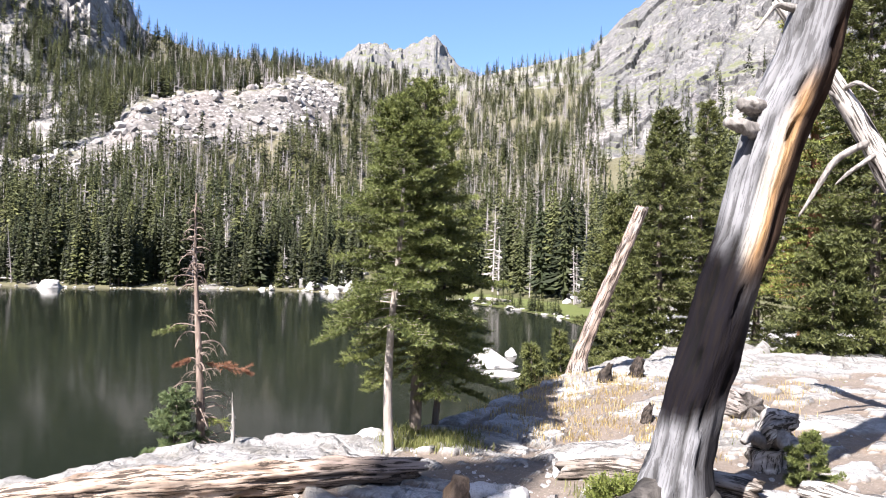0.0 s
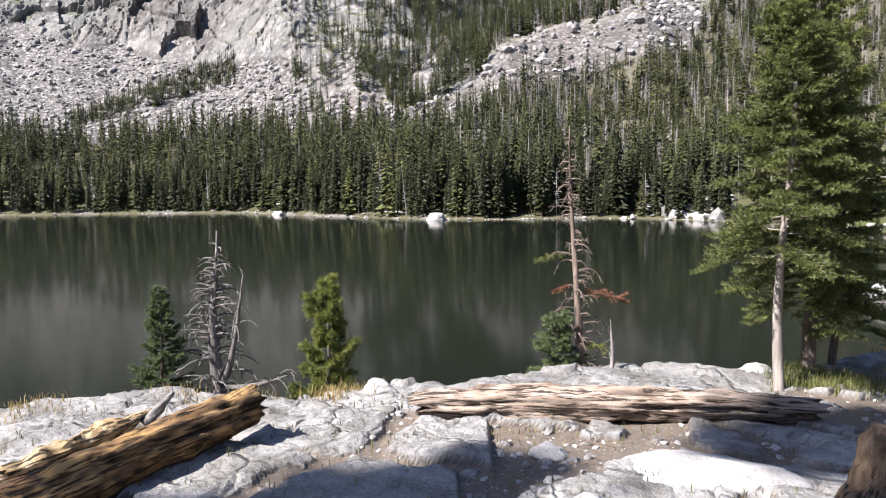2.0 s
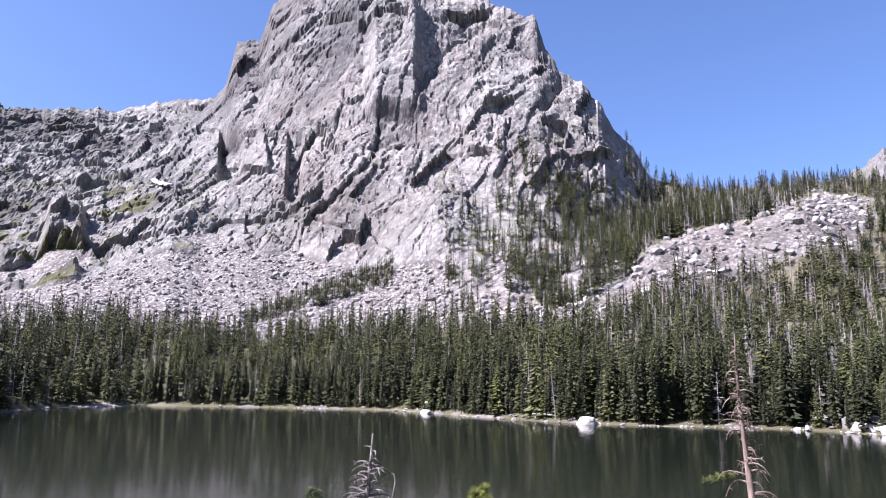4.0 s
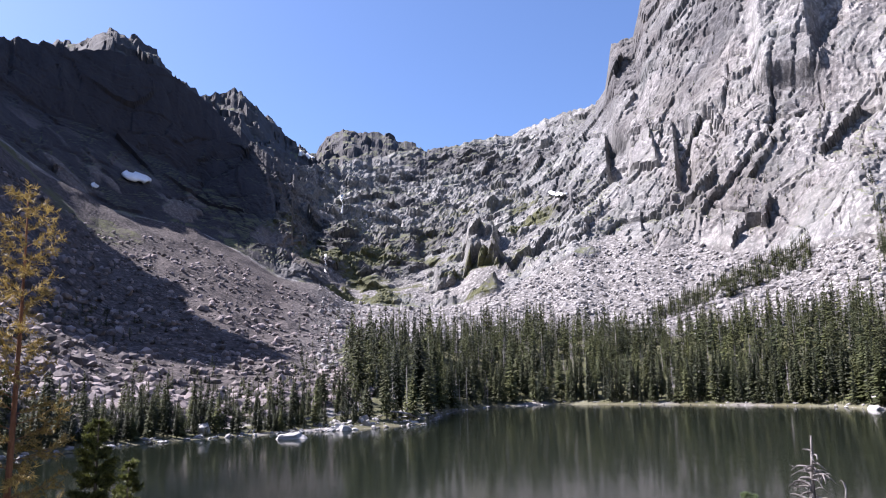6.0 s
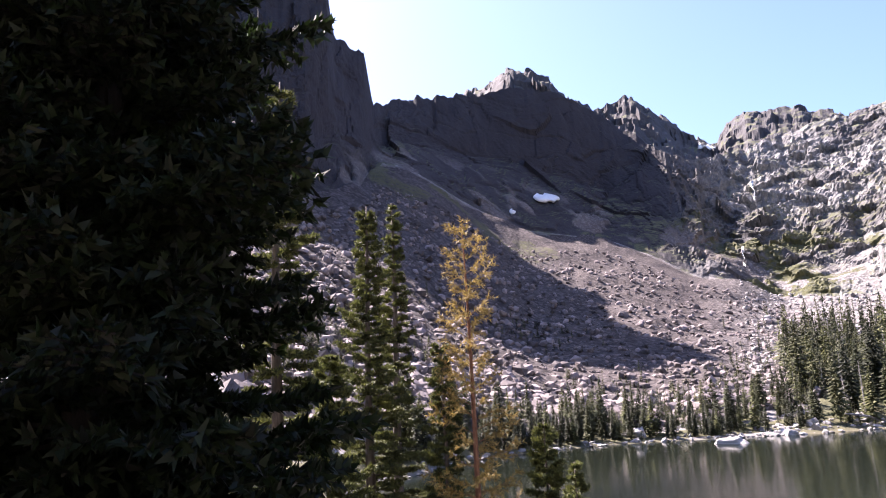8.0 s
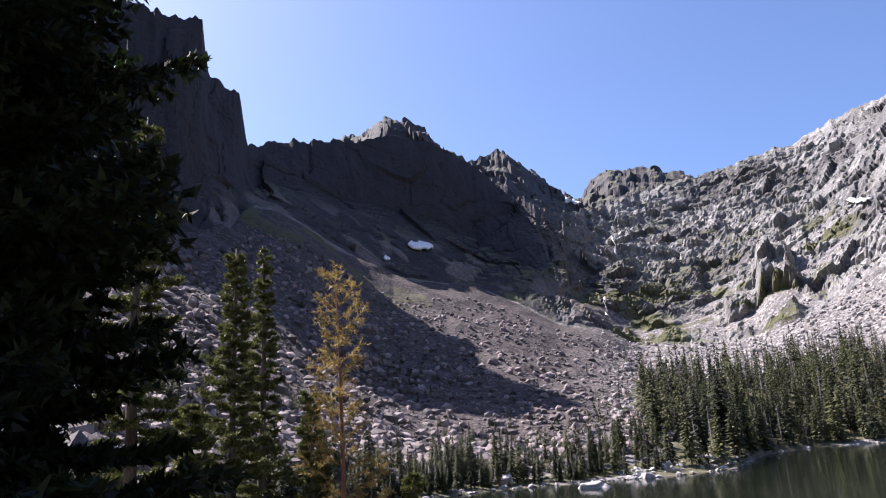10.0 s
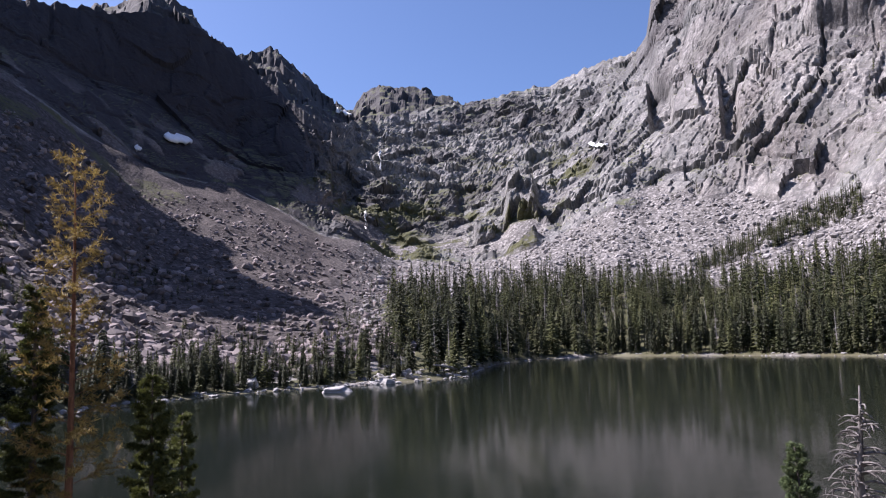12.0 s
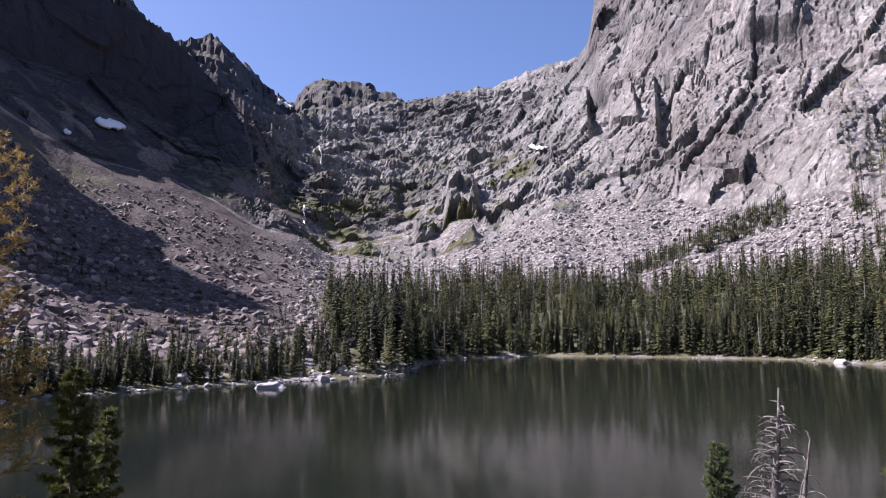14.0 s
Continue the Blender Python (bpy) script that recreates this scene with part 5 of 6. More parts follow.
conifer("fir", "green fir between taller trees behind the clearing", spot(-22.5, 23.0), 6.8, 1.5, 76, 0.02, 150, bark=BARK, needle_mat=CLEARING_FIR, shape=0.7, **RIGHT)
conifer("fir", "green fir between taller trees behind the clearing", spot(-19.0, 25.0), 7.8, 1.4, 77, 0.02, 150, bark=BARK, needle_mat=CLEARING_FIR, shape=0.7, **RIGHT)
conifer("fir", "low spreading fir at the edge of the clearing", spot(-27.5, 15.0), 2.2, 1.1, 78, 0.01, 80, bark=BARK, needle_mat=CLEARING_FIR, shape=0.7, **RIGHT)
conifer("fir_sapling", "small open fir above the shallows", spot(-6.8, 18.0), 2.1, 0.45, 79, 0.04, 60, bark=BARK, needle_mat=CLEARING_FIR, **RIGHT)
conifer("fir_sapling", "small fir above the shallows", spot(-9.0, 19.5), 2.3, 0.5, 80, 0.04, 60, bark=BARK, needle_mat=CLEARING_FIR, **RIGHT)

# a red dying branch and tufts on the half-dead spruce are firs of its own foot, dead needles on one limb
def spray(parent, name, at, way, length, needle_mat, seed, label, needle=(0.035, 0.008), bark=BARK):
    """One bough with side twigs and needles, as a part of a tree."""
    rnd = np.random.RandomState(seed)
    out = np.array(way, float)
    out /= np.linalg.norm(out)
    side = np.cross(out, [0, 0, 1.0])
    pts = [np.array(at) + out * length * t + np.array([0, 0, -0.12 * length * t * t]) for t in np.linspace(0, 1, 6)]
    na, nb = list(pts[1:-1]), list(pts[2:])
    for j in range(16):
        t = 0.15 + 0.8 * rnd.rand()
        p = np.array(at) + out * length * t + np.array([0, 0, -0.12 * length * t * t])
        d = out * 0.6 + side * rnd.choice([-1, 1]) * rnd.uniform(0.4, 1) + np.array([0, 0, rnd.uniform(-0.5, 0.3)])
        na.append(p), nb.append(p + d * length * 0.28 * rnd.uniform(0.5, 1.2))
    na, nb = np.array(na), np.array(nb)
    v, f = rods(na, nb, np.full(len(na), 0.004), np.full(len(na), 0.002))
    v2, f2 = needles(na, nb, 420, *needle, rnd)
    me = mesh_of(name, np.concatenate([v, v2]), np.concatenate([f, f2 + len(v)]), bark)
    me.materials.append(needle_mat)
    me.polygons.foreach_set("material_index", np.concatenate([np.zeros(len(f), np.int32), np.ones(len(f2), np.int32)]))
    part(name, me, parent, label)


spruce = next(o for o in bpy.data.objects if o.name == "dead_spruce")
spray(spruce, "bough", (0, 0, 1.62), (1, 0.2, -0.05), 0.52, RED, 81, "bough of rust-red dead needles")
spray(spruce, "bough", (0, 0, 1.66), (-1, -0.1, -0.2), 0.22, RED, 82, "bough of rust-red dead needles")
spray(spruce, "bough", (0, 0, 2.0), (-1, 0.2, -0.1), 0.42, FIR, 83, "thin green bough")
spray(spruce, "bough", (0, 0, 1.05), (1, 0.1, 0.0), 0.34, PINE, 84, "yellow-green bough")
spray(spruce, "bough", (-0.02, 0, 1.12), (-1, 0, 0.3), 0.26, RUST, 85, "orange-tinged bough")


# ---- old wood on the bench ----
def timber(name, label, path, radii, seed, paint, sides=28, rings=60, lobes=0.10, rough=0.16, category="log", twist=0.4, ragged=0.0, stuck=()):
    """A log, stump or snag: a rough tapering stem with split ends; paint(s, angle, point) gives its colours. stuck: limbs as (path, radii)."""
    path, radii = np.array(path, float), np.array(radii, float)
    d = np.concatenate([[0], np.cumsum(np.linalg.norm(np.diff(path, axis=0), axis=1))])
    s = np.linspace(0, d[-1], rings)
    fine = np.stack([np.interp(s, d, path[:, k]) for k in range(3)], 1)
    for _ in range(6):
        fine[1:-1] = (fine[:-2] + fine[1:-1] * 2 + fine[2:]) / 4
    rr = np.interp(s, d, radii)
    v, f = tube(fine, rr, sides, rough, seed, True, twist, lobes)
    n = len(v) - 2
    ring, col = np.arange(n) // sides, np.arange(n) % sides
    ang = col * 2 * math.pi / sides
    # long splits along the grain
    c = np.stack([np.cos(ang) * 3.0, np.sin(ang) * 3.0, s[ring] * 1.1], 1) + seed * 5.1
    cut = smooth(0.07, 0.0, np.abs(perlin(c * np.array([1.6, 1.6, 0.6])))) * 0.30
    axis = fine[ring]
    v[:n] = axis + (v[:n] - axis) * (1 - cut)[:, None]
    if ragged:
        rnd = np.random.RandomState(seed)
        push = np.repeat(rnd.uniform(-ragged, ragged, sides)[None], rings, 0).ravel()
        way = np.gradient(fine, axis=0)
        way /= np.linalg.norm(way, axis=1)[:, None]
        end = smooth(0.93, 1.0, s[ring] / s[-1]) - smooth(0.07, 0.0, s[ring] / s[-1])
        v[:n] += way[ring] * (push * end)[:, None]
    colors = np.zeros((len(v), 3))
    colors[:n] = paint(s[ring] / s[-1], ang, v[:n])
    colors[:n] *= (1 - 2.5 * cut)[:, None].clip(0.35, 1)
    colors[n], colors[n + 1] = colors[0] * 0.6, colors[n - 1] * 0.6
    grain = np.zeros((len(v), 3))
    grain[:n] = np.stack([np.cos(ang) * np.minimum(rr[ring], 0.2) * 62, np.sin(ang) * np.minimum(rr[ring], 0.2) * 62, s[ring] * 5.0], 1) + seed * 9.0
    me = mesh_of(name, v, f, BARE_WOOD if name == "charred_snag" else OLD_WOOD, True)
    tint(me, "wood", np.clip(colors, 0.006, 0.8))
    at = me.attributes.new("grain", "FLOAT_VECTOR", "POINT")
    at.data.foreach_set("vector", grain.astype(np.float32).ravel())
    ob = new(name, me)
    for i, (pp, pr) in enumerate(stuck):
        pp = np.array(pp, float)
        u = np.linspace(0, len(pp) - 1, 16)
        fp = np.stack([np.interp(u, np.arange(len(pp)), pp[:, k]) for k in range(3)], 1)
        for _ in range(2):
            fp[1:-1] = (fp[:-2] + fp[1:-1] * 2 + fp[2:]) / 4
        pv, pf = tube(fp, np.interp(u, np.arange(len(pp)), pr), 18, 0.7 if pr[0] > 0.11 else 0.35, seed + i, True, 0.9, 0.26 if pr[0] > 0.11 else 0.12)
        pm = mesh_of("limb", pv, pf, (STUMP_WOOD if name == "stump" else ROOT_WOOD if pr[0] > 0.11 else DEAD_WOOD), True)
        part("limb", pm, ob)
    return tagged(ob, label, category)


def tones(*cols):
    """A painter that blends colours by noise along the wood."""
    cols = np.array(cols)

    def paint(s, a, p):
        n = fbm(np.stack([np.cos(a), np.sin(a), s * 6], 1) * 1.2 + len(cols) * 7 + cols[0, 0] * 50, 3) * 1.4 + 0.5
        k = np.clip(n, 0, 0.999) * (len(cols) - 1)
        i = k.astype(int)
        return cols[i] + (cols[i + 1] - cols[i]) * (k - i)[:, None]
    return paint


def at_rise(az, r, el):
    v = bearing(az, r, EYE + r * math.tan(radians(el)))
    return (v.x, v.y, v.z)


ORANGE, SILVER, CHAR = (0.34, 0.20, 0.095), (0.18, 0.18, 0.19), (0.008, 0.007, 0.009)


def on_ground(az, r, up=0.0):
    v = spot(az, r)
    return (v.x, v.y, v.z + up)


def level(az, r, up):
    v = bearing(az, r, BENCH + up)
    return (v.x, v.y, v.z)


def log_paint(s, a, p):
    c = tones((0.46, 0.38, 0.32), (0.30, 0.22, 0.17), (0.42, 0.34, 0.28), (0.16, 0.11, 0.08))(s, a, p)
    grey = smooth(0.70, 0.78, s)[:, None]
    return c * (1 - grey) + np.array([0.24, 0.19, 0.16]) * grey


timber("log", "weathered split log with orange and grey wood lying on the bench", [level(30.3, 5.2, 0.10), level(23, 5.2, 0.12), level(14, 5.25, 0.12), level(7, 5.4, 0.11), level(1.9, 5.5, 0.10)],
       [0.115, 0.128, 0.122, 0.108, 0.085], 3, log_paint, 36, 110, 0.14, 0.22, ragged=0.12)
timber("log", "thick rotting log with deep orange splits, raised at one end", [level(42.8, 5.0, 0.26), level(47, 4.75, 0.22), level(54, 4.4, 0.17), level(66, 3.9, 0.12)],
       [0.11, 0.125, 0.13, 0.13], 8, tones((0.44, 0.27, 0.11), (0.24, 0.14, 0.07), (0.07, 0.05, 0.035), (0.40, 0.25, 0.11)), 36, 90, 0.16, 0.24, ragged=0.03)
timber("root_wood", "splintered yellow root wood beside a rotting log", [on_ground(50.5, 5.35, 0.12), on_ground(54, 5.2, 0.08), on_ground(59, 4.95, 0.05)], [0.03, 0.10, 0.06], 9,
       tones((0.48, 0.36, 0.20), (0.26, 0.17, 0.09), (0.5, 0.40, 0.26)), 24, 40, 0.3, 0.5, ragged=0.1, category="wood",
       stuck=[([on_ground(50.5, 5.3, 0.1), on_ground(49.3, 5.35, 0.16), on_ground(48.4, 5.4, 0.24)], [0.035, 0.028, 0.012])])
timber("stump", "broken grey-brown stump with deeply furrowed wood and a pointed spike", [on_ground(-0.9, 3.72, -0.1), on_ground(-1.2, 3.74, 0.1), on_ground(-1.9, 3.76, 0.24), on_ground(-2.4, 3.78, 0.34)],
       [0.215, 0.185, 0.155, 0.125], 12, tones((0.15, 0.105, 0.075), (0.065, 0.052, 0.045), (0.19, 0.135, 0.09), (0.10, 0.09, 0.08)), 40, 60, 0.16, 0.26, category="stump", ragged=0.07,
       stuck=[([on_ground(-1.0, 3.74, 0.2), on_ground(-1.3, 3.75, 0.36), on_ground(-1.55, 3.77, 0.48), on_ground(-1.8, 3.78, 0.57)], [0.10, 0.085, 0.06, 0.035])])


def snag_paint(s, a, p):
    """Silver wood, charred low down and dark along one side, with a bright orange scar."""
    n = fbm(p * np.array([5, 5, 1.6]), 3)
    left = np.cos(a - SNAG_LEFT)
    z = p[:, 2]
    col = np.tile(np.array(SILVER), (len(p), 1)) * (1 + 0.5 * n)[:, None]

    def lay(color, amount):
        nonlocal col
        col = col * (1 - amount[:, None]) + np.array(color) * amount[:, None]
    away = smooth(0.05, -0.3, left + 0.3 * n)
    lay((0.030, 0.019, 0.014), away * smooth(6.6, 7.0, z))
    scar = np.exp(-((np.cos(a - SNAG_LEFT - 1.55) - 1) / 0.028) ** 2) * smooth(6.75, 7.1, z) * (1 - smooth(7.9, 8.2, z))
    lay(ORANGE, scar)
    lay((0.50, 0.45, 0.38), np.exp(-((np.cos(a - SNAG_LEFT - 1.3) - 1) / 0.012) ** 2) * smooth(6.9, 7.2, z) * (1 - smooth(7.7, 8.0, z)))
    lay(CHAR, smooth(5.95, 6.15, z + 0.2 * n) * (1 - smooth(6.75, 7.15, z + 0.3 * n - 0.2 * left)))
    lay(CHAR, away * (1 - smooth(5.9, 6.2, z)) * 0.9)
    return col


SNAG_LEFT = math.pi / 2
snag_path = [on_ground(-17.3, 4.85, -0.1), on_ground(-17.4, 4.85, 0.10), at_rise(-17.8, 4.85, -14.2), at_rise(-18.7, 4.85, -9.8), at_rise(-19.8, 4.85, -5.7), at_rise(-20.85, 4.85, -1.5),
             at_rise(-22.05, 4.85, 2.6), at_rise(-22.9, 4.87, 6.6), at_rise(-24.0, 4.9, 10.5), at_rise(-25.5, 4.9, 14.2), at_rise(-26.4, 4.9, 17.8), at_rise(-28.6, 4.95, 25), at_rise(-30.2, 5.0, 33)]
_b = Vector(snag_path[0])
timber("charred_snag", "tall leaning charred dead trunk, silver grey with an orange scar", snag_path, [0.36, 0.27, 0.19, 0.18, 0.178, 0.176, 0.178, 0.18, 0.19, 0.175, 0.165, 0.13, 0.08], 5, snag_paint, 44, 130, 0.07, 0.10, "dead tree", 0.2,
       stuck=[([at_rise(-23.4, 4.9, 10.2), at_rise(-22.2, 4.75, 11.0), at_rise(-21.3, 4.65, 11.2)], [0.07, 0.055, 0.03]),
              ([at_rise(-23.0, 4.85, 9.0), at_rise(-21.6, 4.68, 9.6), at_rise(-20.4, 4.6, 10.0)], [0.05, 0.045, 0.025]),
              ([at_rise(-26.0, 4.9, 16.4), at_rise(-24.8, 4.8, 17.3), at_rise(-23.5, 4.7, 17.8), at_rise(-22.3, 4.6, 16.2)], [0.03, 0.022, 0.014, 0.006]),
              ([(_b.x, _b.y, _b.z + 0.26), on_ground(-13.4, 4.35, 0.13), on_ground(-10.5, 4.0, 0.10), on_ground(-7.5, 3.75, 0.02)], [0.12, 0.085, 0.06, 0.03]),
              ([(_b.x + 0.02, _b.y, _b.z + 0.24), on_ground(-21.5, 4.55, 0.08), on_ground(-24.5, 4.3, 0.02)], [0.13, 0.085, 0.045]),
              ([(_b.x + 0.02, _b.y + 0.04, _b.z + 0.24), on_ground(-19.0, 5.3, 0.05), on_ground(-20.0, 5.7, 0.0)], [0.13, 0.09, 0.05])])
timber("leaning_trunk", "pale barkless dead trunk leaning over the clearing", [on_ground(-10.2, 10.6, -0.1), on_ground(-10.5, 10.6, 0.25), at_rise(-11.7, 10.6, -4.0), at_rise(-13.3, 10.6, 0.1), at_rise(-14.75, 10.6, 3.8)],
       [0.16, 0.105, 0.092, 0.088, 0.085], 6, tones((0.36, 0.30, 0.26), (0.27, 0.20, 0.165), (0.32, 0.29, 0.275)), 24, 60, 0.06, 0.12, "dead tree", 0.03, ragged=0.05)
timber("fallen_tree", "pale grey dead tree leaning with broken limbs", [on_ground(-40, 8.0, 0.0), at_rise(-35.5, 7.8, -4), at_rise(-30.6, 7.6, 5.8), at_rise(-28.6, 7.5, 9.8), at_rise(-26.4, 7.4, 13.6), at_rise(-23.5, 7.3, 18)],
       [0.14, 0.12, 0.10, 0.09, 0.075, 0.04], 7, tones((0.46, 0.43, 0.41), (0.34, 0.31, 0.29), (0.52, 0.49, 0.46)), 20, 60, 0.06, 0.12, "dead tree",
       stuck=[([at_rise(-29.4, 7.5, 8.2), at_rise(-27.4, 7.3, 7.2), at_rise(-26.0, 7.2, 4.6), at_rise(-25.2, 7.2, 3.2)], [0.035, 0.028, 0.018, 0.006]),
              ([at_rise(-29.8, 7.5, 7.4), at_rise(-28.2, 7.3, 6.2), at_rise(-27.4, 7.3, 5.4)], [0.022, 0.016, 0.006]),
              ([at_rise(-27.4, 7.45, 11.6), at_rise(-28.6, 7.3, 12.2), at_rise(-29.8, 7.2, 11.4)], [0.025, 0.018, 0.006]),
              ([at_rise(-28.0, 7.45, 10.6), at_rise(-26.6, 7.3, 12.0), at_rise(-25.6, 7.2, 12.2)], [0.02, 0.014, 0.005])])
timber("log", "grey weathered log lying behind the charred snag", [on_ground(-9.3, 5.75, 0.06), on_ground(-13, 5.7, 0.08), on_ground(-18, 5.6, 0.09), on_ground(-23, 5.5, 0.08)], [0.075, 0.095, 0.10, 0.09], 14,
       tones((0.24, 0.21, 0.185), (0.16, 0.13, 0.11), (0.28, 0.255, 0.235)), 24, 60, 0.1, 0.16, ragged=0.06)
timber("hollow_log", "short hollow grey log on the grass", [on_ground(-20.4, 8.7, 0.10), on_ground(-22.4, 8.2, 0.12)], [0.17, 0.16], 15, tones((0.34, 0.31, 0.29), (0.24, 0.20, 0.18), (0.40, 0.38, 0.36)), 24, 30, 0.1, 0.15, ragged=0.06)
timber("root_wood", "bleached twisted root wood standing on the bench", [on_ground(-23.6, 6.5, 0.0), on_ground(-23.4, 6.5, 0.2), on_ground(-24.2, 6.45, 0.38), on_ground(-25.4, 6.4, 0.42)], [0.16, 0.13, 0.12, 0.05], 16,
       tones((0.46, 0.43, 0.41), (0.24, 0.22, 0.21), (0.52, 0.50, 0.48)), 24, 40, 0.3, 0.5, category="wood",
       stuck=[([on_ground(-24.0, 6.4, 0.3), on_ground(-25.6, 6.2, 0.22), on_ground(-26.6, 6.1, 0.06)], [0.07, 0.06, 0.03]), ([on_ground(-23.4, 6.4, 0.22), on_ground(-22.4, 6.3, 0.30), on_ground(-22.0, 6.25, 0.24)], [0.06, 0.05, 0.03])])
timber("log", "bleached log lying at the edge of the clearing", [on_ground(-26, 5.6, 0.08), on_ground(-31, 5.3, 0.08), on_ground(-38, 5.0, 0.08)], [0.10, 0.11, 0.10], 18, tones((0.44, 0.42, 0.40), (0.3, 0.27, 0.25), (0.5, 0.48, 0.46)), 24, 40, 0.1, 0.16)
for i, (b, r, k) in enumerate([(-12.4, 10.0, 0.10), (-14.6, 10.4, 0.12), (-15.4, 8.2, 0.08)]):
    timber("charred_stub", "small charred black stub in the grass", [on_ground(b, r, -0.02), on_ground(b, r, k), on_ground(b - 0.3, r, 2.2 * k)], [k, 0.8 * k, 0.35 * k], 40 + i, tones((0.03, 0.026, 0.024), (0.07, 0.055, 0.045), (0.02, 0.018, 0.018)), 16, 14, 0.2, 0.4, category="stump", ragged=0.03)
conifer("fir_seedling", "tiny green fir seedling among old wood", spot(-26.2, 6.0), 0.42, 0.2, 91, 0.02, 30, 500, (0.03, 0.007), FIR, BARK, 0.008, (0, 0), 0.1, category="seedling")
conifer("shrub", "low green shrub at the foot of the charred snag", spot(-13.3, 5.0), 0.16, 0.2, 92, 0.02, 22, 260, (0.035, 0.009), PINE, BARK, 0.006, (0, 0), -0.1, 1, 0.4, category="shrub")


# ---- grass ----
def grass_material(name, dark, light):
    k = Mat(name, 0.7, 0.2)
    c = k.mix(k.add("ShaderNodeNewGeometry").outputs["Random Per Island"], dark, light)
    k.color(c)
    k.leafy(c, 0.35)
    return k.m


GRASS = grass_material("green_grass", (0.07, 0.085, 0.025), (0.24, 0.24, 0.09))
STRAW = grass_material("dry_grass", (0.20, 0.14, 0.05), (0.46, 0.36, 0.17))


def grass(name, label, tufts, blades, hgt, material, seed):
    rnd = np.random.RandomState(seed)
    soup = []
    for az, r in tufts:
        x = np.array(spot(az, r))
        b = x + rnd.normal(size=(blades, 3)) * np.array([0.09, 0.09, 0])
        b[:, 2] = x[2] - 0.02
        a = rnd.rand(blades) * 6.28
        ln = hgt * rnd.uniform(0.4, 1.2, blades)
        out = np.stack([np.cos(a), np.sin(a), 0 * a], 1)
        sd = np.stack([-np.sin(a), np.cos(a), 0 * a], 1) * 0.0035
        tip = b + out * (ln * rnd.uniform(0.1, 0.7, blades))[:, None] + np.array([0, 0, 1]) * ln[:, None]
        mid = b + out * (ln * 0.12)[:, None] + np.array([0, 0, 0.6]) * ln[:, None]
        v = np.stack([b - sd, b + sd, mid + sd * 0.8, mid - sd * 0.8, tip], 1).reshape(-1, 3)
        soup.append(v)
    v = np.concatenate(soup)
    o = np.arange(len(v) // 5)[:, None] * 5
    f = np.concatenate([o + np.array(t) for t in ((0, 1, 2), (0, 2, 3), (3, 2, 4))])
    return tagged(new(name, mesh_of(name, v, f, material)), label, "grass", kind="stuff")


rnd = np.random.RandomState(33)
T = lambda n, az, r: [(rnd.uniform(*az), rnd.uniform(*r)) for _ in range(n)]
grass("green_grass", "tufts of green grass round the feet of the firs", T(70, (-2.5, 3.4), (6.5, 7.3)) + T(12, (-14.5, -11), (4.8, 5.3)), 40, 0.10, GRASS, 1)
grass("dry_grass", "dry straw-coloured grass along the rim and in the clearing", T(46, (33, 37.5), (6.0, 6.6)) + T(14, (40, 48), (6.2, 6.8)) + T(170, (-15, -3), (7.6, 10.5)) + T(60, (-26, -15), (6.5, 10.5)) + T(12, (55, 66), (6.4, 6.9)), 26, 0.09, STRAW, 2)
grass("bench_weeds", "sparse low weeds in the cracks of the bench", T(60, (0, 60), (3.6, 6.0)) + T(40, (-28, -16), (7, 13)), 14, 0.07, GRASS, 3)


# ---- snow patches and a waterfall on the headwall ----
def hill_point(az, el, lift=0.3):
    """Where a line of sight from the bench meets the mountains."""
    i = int(round((az + 36) / DAZ))
    col = GRID[:, i][COUNTS[0] + COUNTS[1]:]
    rr = np.hypot(col[:, 0], col[:, 1])
    e = np.degrees(np.arctan2(col[:, 2] - EYE, rr))
    j = int(np.argmax(e >= el))
    p = col[j].astype(float)
    return p * (1 - lift / rr[j]) + np.array([0, 0, lift])


def overlay(name, label, category, cells_, material, kind=""):
    """A thin sheet draped over the rock. cells_: rows of (bearing, rise)."""
    rows, cols = len(cells_), len(cells_[0])
    v = [hill_point(a, e, 1.2) for row in cells_ for a, e in row]
    f = [(r * cols + c, r * cols + c + 1, (r + 1) * cols + c + 1, (r + 1) * cols + c) for r in range(rows - 1) for c in range(cols - 1)]
    me = mesh_of(name, v, f, material, True)
    ob = tagged(new(name, me), label, category, kind=kind)
    m = ob.modifiers.new("depth", "SOLIDIFY")
    m.thickness = 1.5
    return ob


_snow = Mat("old_snow", 0.6, 0.3)
_snow.color(_snow.mix(_snow.noise(0.4, 4), (0.62, 0.64, 0.66), (0.85, 0.86, 0.87)))
_foam = Mat("falling_water", 0.4, 0.4)
_foam.color(_foam.mix(_foam.noise(1.2, 5), (0.35, 0.36, 0.38), (0.85, 0.86, 0.88)))


def snow(az, el, w, h, skew, label):
    grid = []
    for r in range(4):
        t = r / 3
        half = w * (0.35 + 0.65 * math.sin(math.pi * (0.18 + 0.64 * t)))
        grid.append([(az + skew * (t - 0.5) + half * (c / 5 - 0.5) * 1.0, el + h * (t - 0.5) + 0.15 * h * math.sin(c * 2.1)) for c in range(6)])
    overlay("snow_patch", label, "snow", grid, _snow.m)


snow(91.2, 14.95, 1.5, 0.55, 0.9, "small bright patch of old snow in the shaded headwall")
snow(59.3, 14.05, 1.1, 0.22, 0.6, "thin patch of old snow on a ledge of the headwall")
snow(79.0, 17.3, 1.0, 0.3, 0.5, "patch of old snow on the lip of the headwall")
snow(94.0, 14.1, 0.3, 0.25, 0.1, "tiny patch of old snow in the shaded headwall")
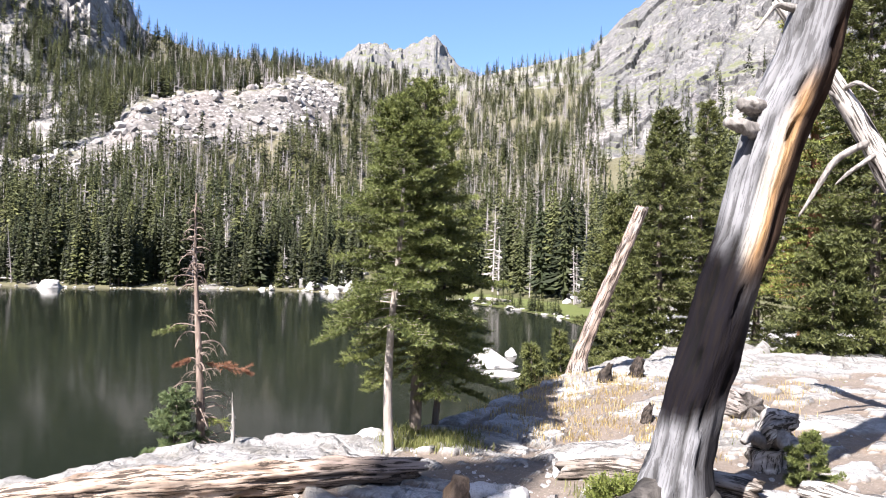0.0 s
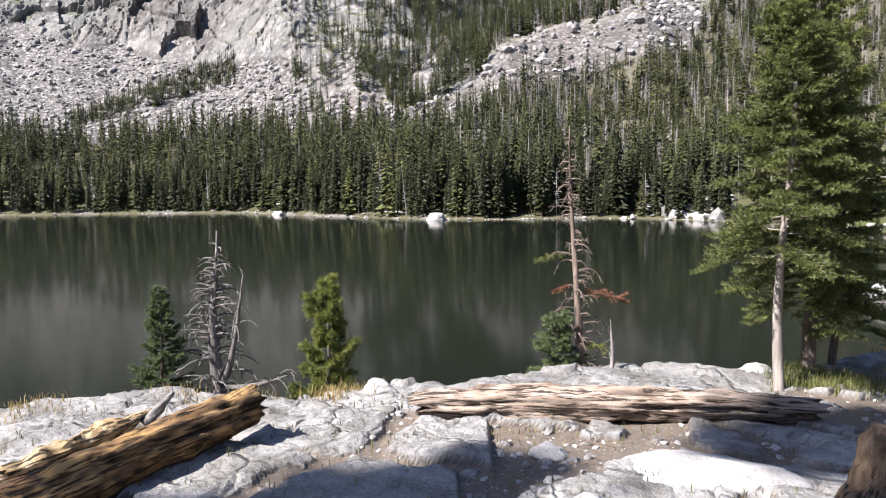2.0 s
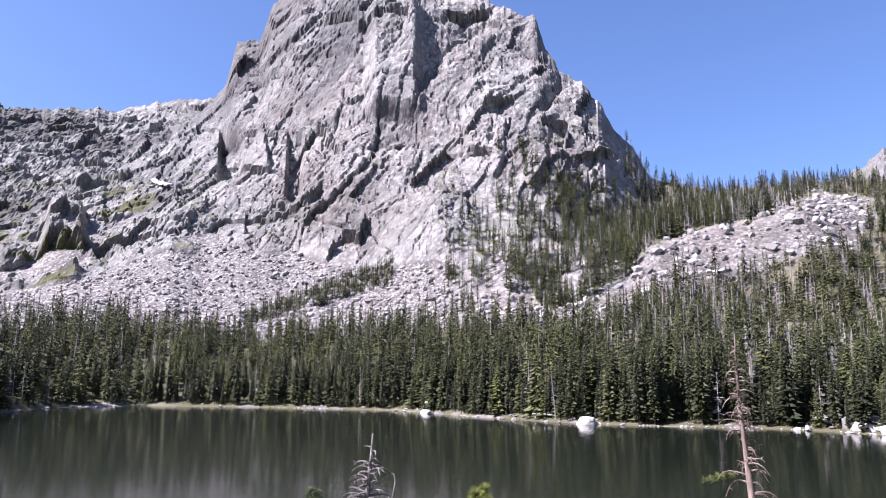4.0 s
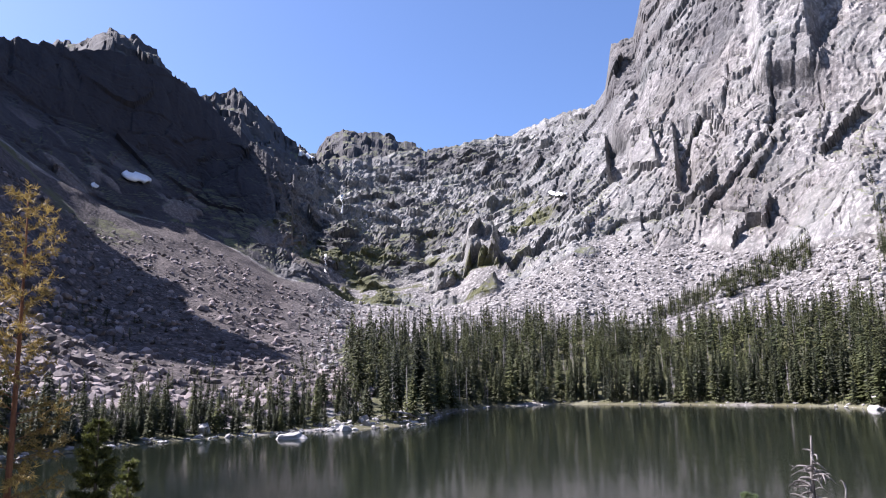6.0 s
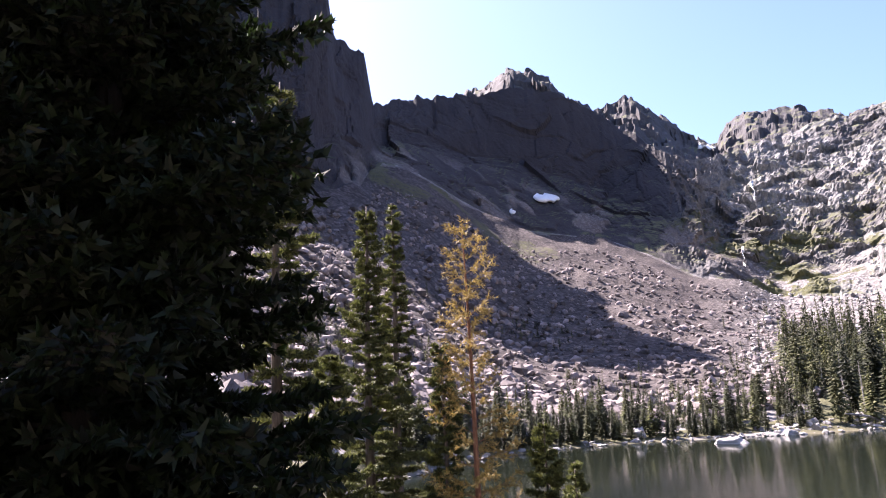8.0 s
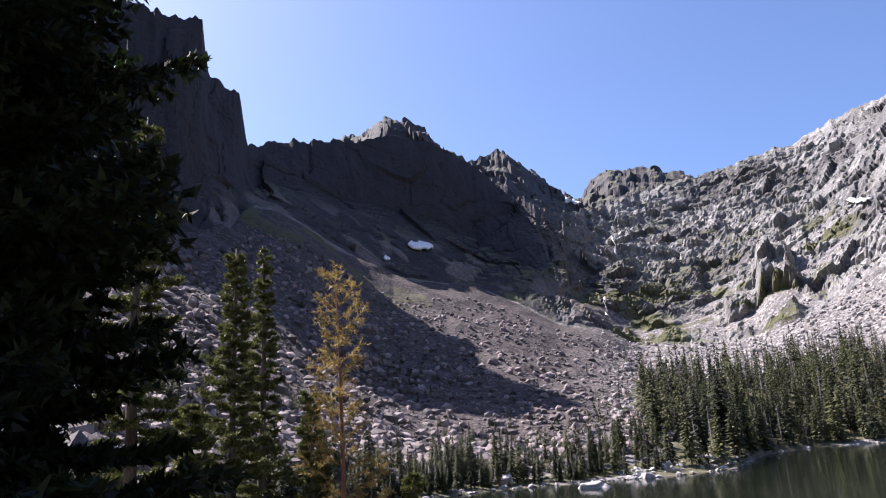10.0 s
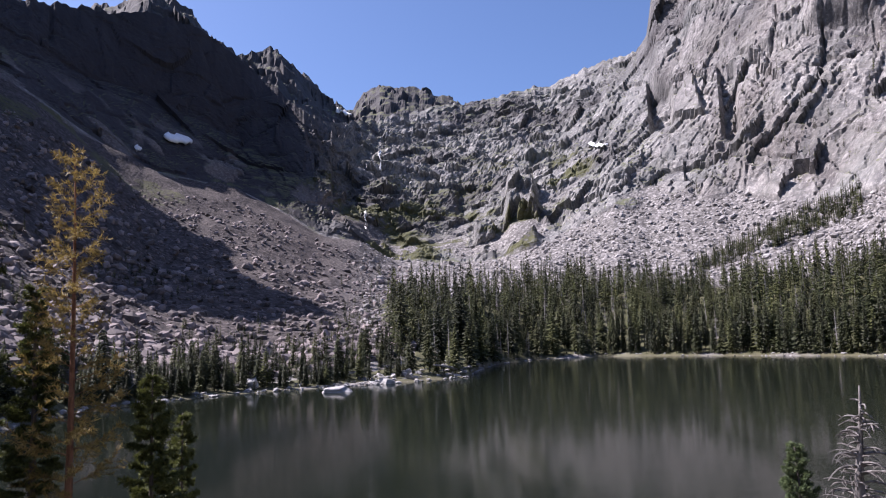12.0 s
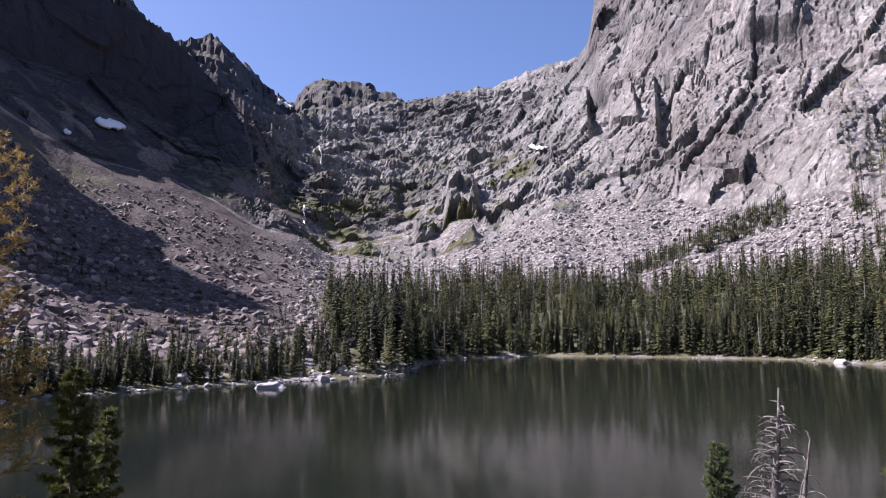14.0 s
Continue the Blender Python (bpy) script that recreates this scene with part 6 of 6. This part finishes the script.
overlay("waterfall", "thin white waterfall dropping over dark rock", "waterfall", [[(77.45 + 0.03 * (c - 1) * (0.5 + 0.5 * abs(math.sin(r * 2.3))) + 0.05 * math.sin(r * 1.9), 8.6 + 1.2 * r / 7) for c in range(3)] for r in range(8)], _foam.m)
overlay("waterfall", "thin white cascade high on the headwall", "waterfall", [[(76.2 + 0.013 * (c - 1) + 0.04 * math.sin(r * 2.3), 13.0 + 1.5 * r / 5) for c in range(3)] for r in range(6)], _foam.m)


# bleached driftwood on the far shore
def drift(label, a, b, radius, seed):
    timber("driftwood_log", label, [a, [(p + q) / 2 + (0.15 if i == 2 else 0) for i, (p, q) in enumerate(zip(a, b))], b], [radius, radius * 0.85, radius * 0.5], seed,
           tones((0.50, 0.47, 0.44), (0.38, 0.35, 0.33), (0.56, 0.53, 0.50)), 10, 14, 0.05, 0.1, twist=0.1)


drift("bleached fallen trunk lying into the lake", on_ground(12.9, 139, 0.9), on_ground(10.8, 133.5, 0.15), 0.32, 61)
drift("bleached fallen trunk along the far shore", on_ground(-2.4, 107, 0.5), on_ground(-5.2, 104, 0.5), 0.35, 62)
drift("bleached trunk leaning on rocks of the far shore", on_ground(39.5, 182, 1.6), on_ground(36.2, 169, 0.4), 0.28, 63)
drift("thin bleached trunk lying on the far shore", on_ground(31.5, 146, 1.2), on_ground(29.0, 142.5, 0.3), 0.2, 64)
drift("bleached trunk among rocks at the tip of the point", on_ground(70.4, 139, 0.6), on_ground(72.6, 134, 1.8), 0.25, 65)


# litter of needles, bark and chips on the soil
def litter(name, label, count, az, r, size, material, seed):
    rnd = np.random.RandomState(seed)
    v, f = [], []
    for i in range(count):
        b, d0 = rnd.uniform(*az), rnd.uniform(*r)
        x = np.array(spot(b, d0)) + np.array([0, 0, 0.003])
        col = int(round((b + 36) / DAZ))
        if ROCKY.reshape(NR, NA)[int(np.argmin(np.abs(GR[:, col] - d0))), col] > 0.3:
            continue
        a, ln, w = rnd.rand() * 6.28, size * rnd.uniform(0.4, 1.6), size * rnd.uniform(0.12, 0.3)
        d, e = np.array([math.cos(a), math.sin(a), rnd.normal() * 0.15]), np.array([-math.sin(a), math.cos(a), rnd.normal() * 0.2])
        n = len(v)
        v += [x - d * ln - e * w, x + d * ln - e * w, x + d * ln * 0.9 + e * w, x - d * ln + e * w, x + np.array([0, 0, 0.35 * w])]
        f += [(n, n + 1, n + 4), (n + 1, n + 2, n + 4), (n + 2, n + 3, n + 4), (n + 3, n, n + 4)]
    return tagged(new(name, mesh_of(name, v, f, material)), label, "litter", kind="stuff")


CHIPS = stone_material("wood_chips", (0.07, 0.042, 0.024), (0.30, 0.19, 0.10), 3.0)
litter("wood_litter", "brown chips and needles strewn round the stump and snag", 5200, (-26, 8), (3.0, 5.2), 0.012, CHIPS, 5)
litter("bench_litter", "brown needles and bark flakes on the soil of the bench", 4200, (3, 50), (3.2, 6.2), 0.009, CHIPS, 6)

# the wet meadow at the head of the bay
_mead = Mat("meadow_grass", 0.8, 0.2)
_mead.color(_mead.mix(_mead.noise(0.6, 6, 0.65), (0.055, 0.072, 0.020), (0.115, 0.125, 0.042)))
_mead.bump(_mead.noise(6, 4), 0.6, 0.15)
_r0, _r1 = int(np.searchsorted(GS, 4.0)), int(np.searchsorted(GS, 4.22))
_c0, _c1 = int((-11.5 + 36) / DAZ), int((-1.5 + 36) / DAZ)
_sub = GRID[_r0:_r1, _c0:_c1].astype(float) + np.array([0, 0, 0.06])
_i = np.arange(_sub.shape[0] * _sub.shape[1]).reshape(_sub.shape[:2])
_q = np.stack([_i[:-1, :-1], _i[:-1, 1:], _i[1:, 1:], _i[1:, :-1]], 2).reshape(-1, 4)
tagged(new("meadow", mesh_of("meadow", _sub.reshape(-1, 3), _q[:, ::-1], _mead.m, True)), "bright green wet meadow at the head of the bay", "meadow", kind="structure")
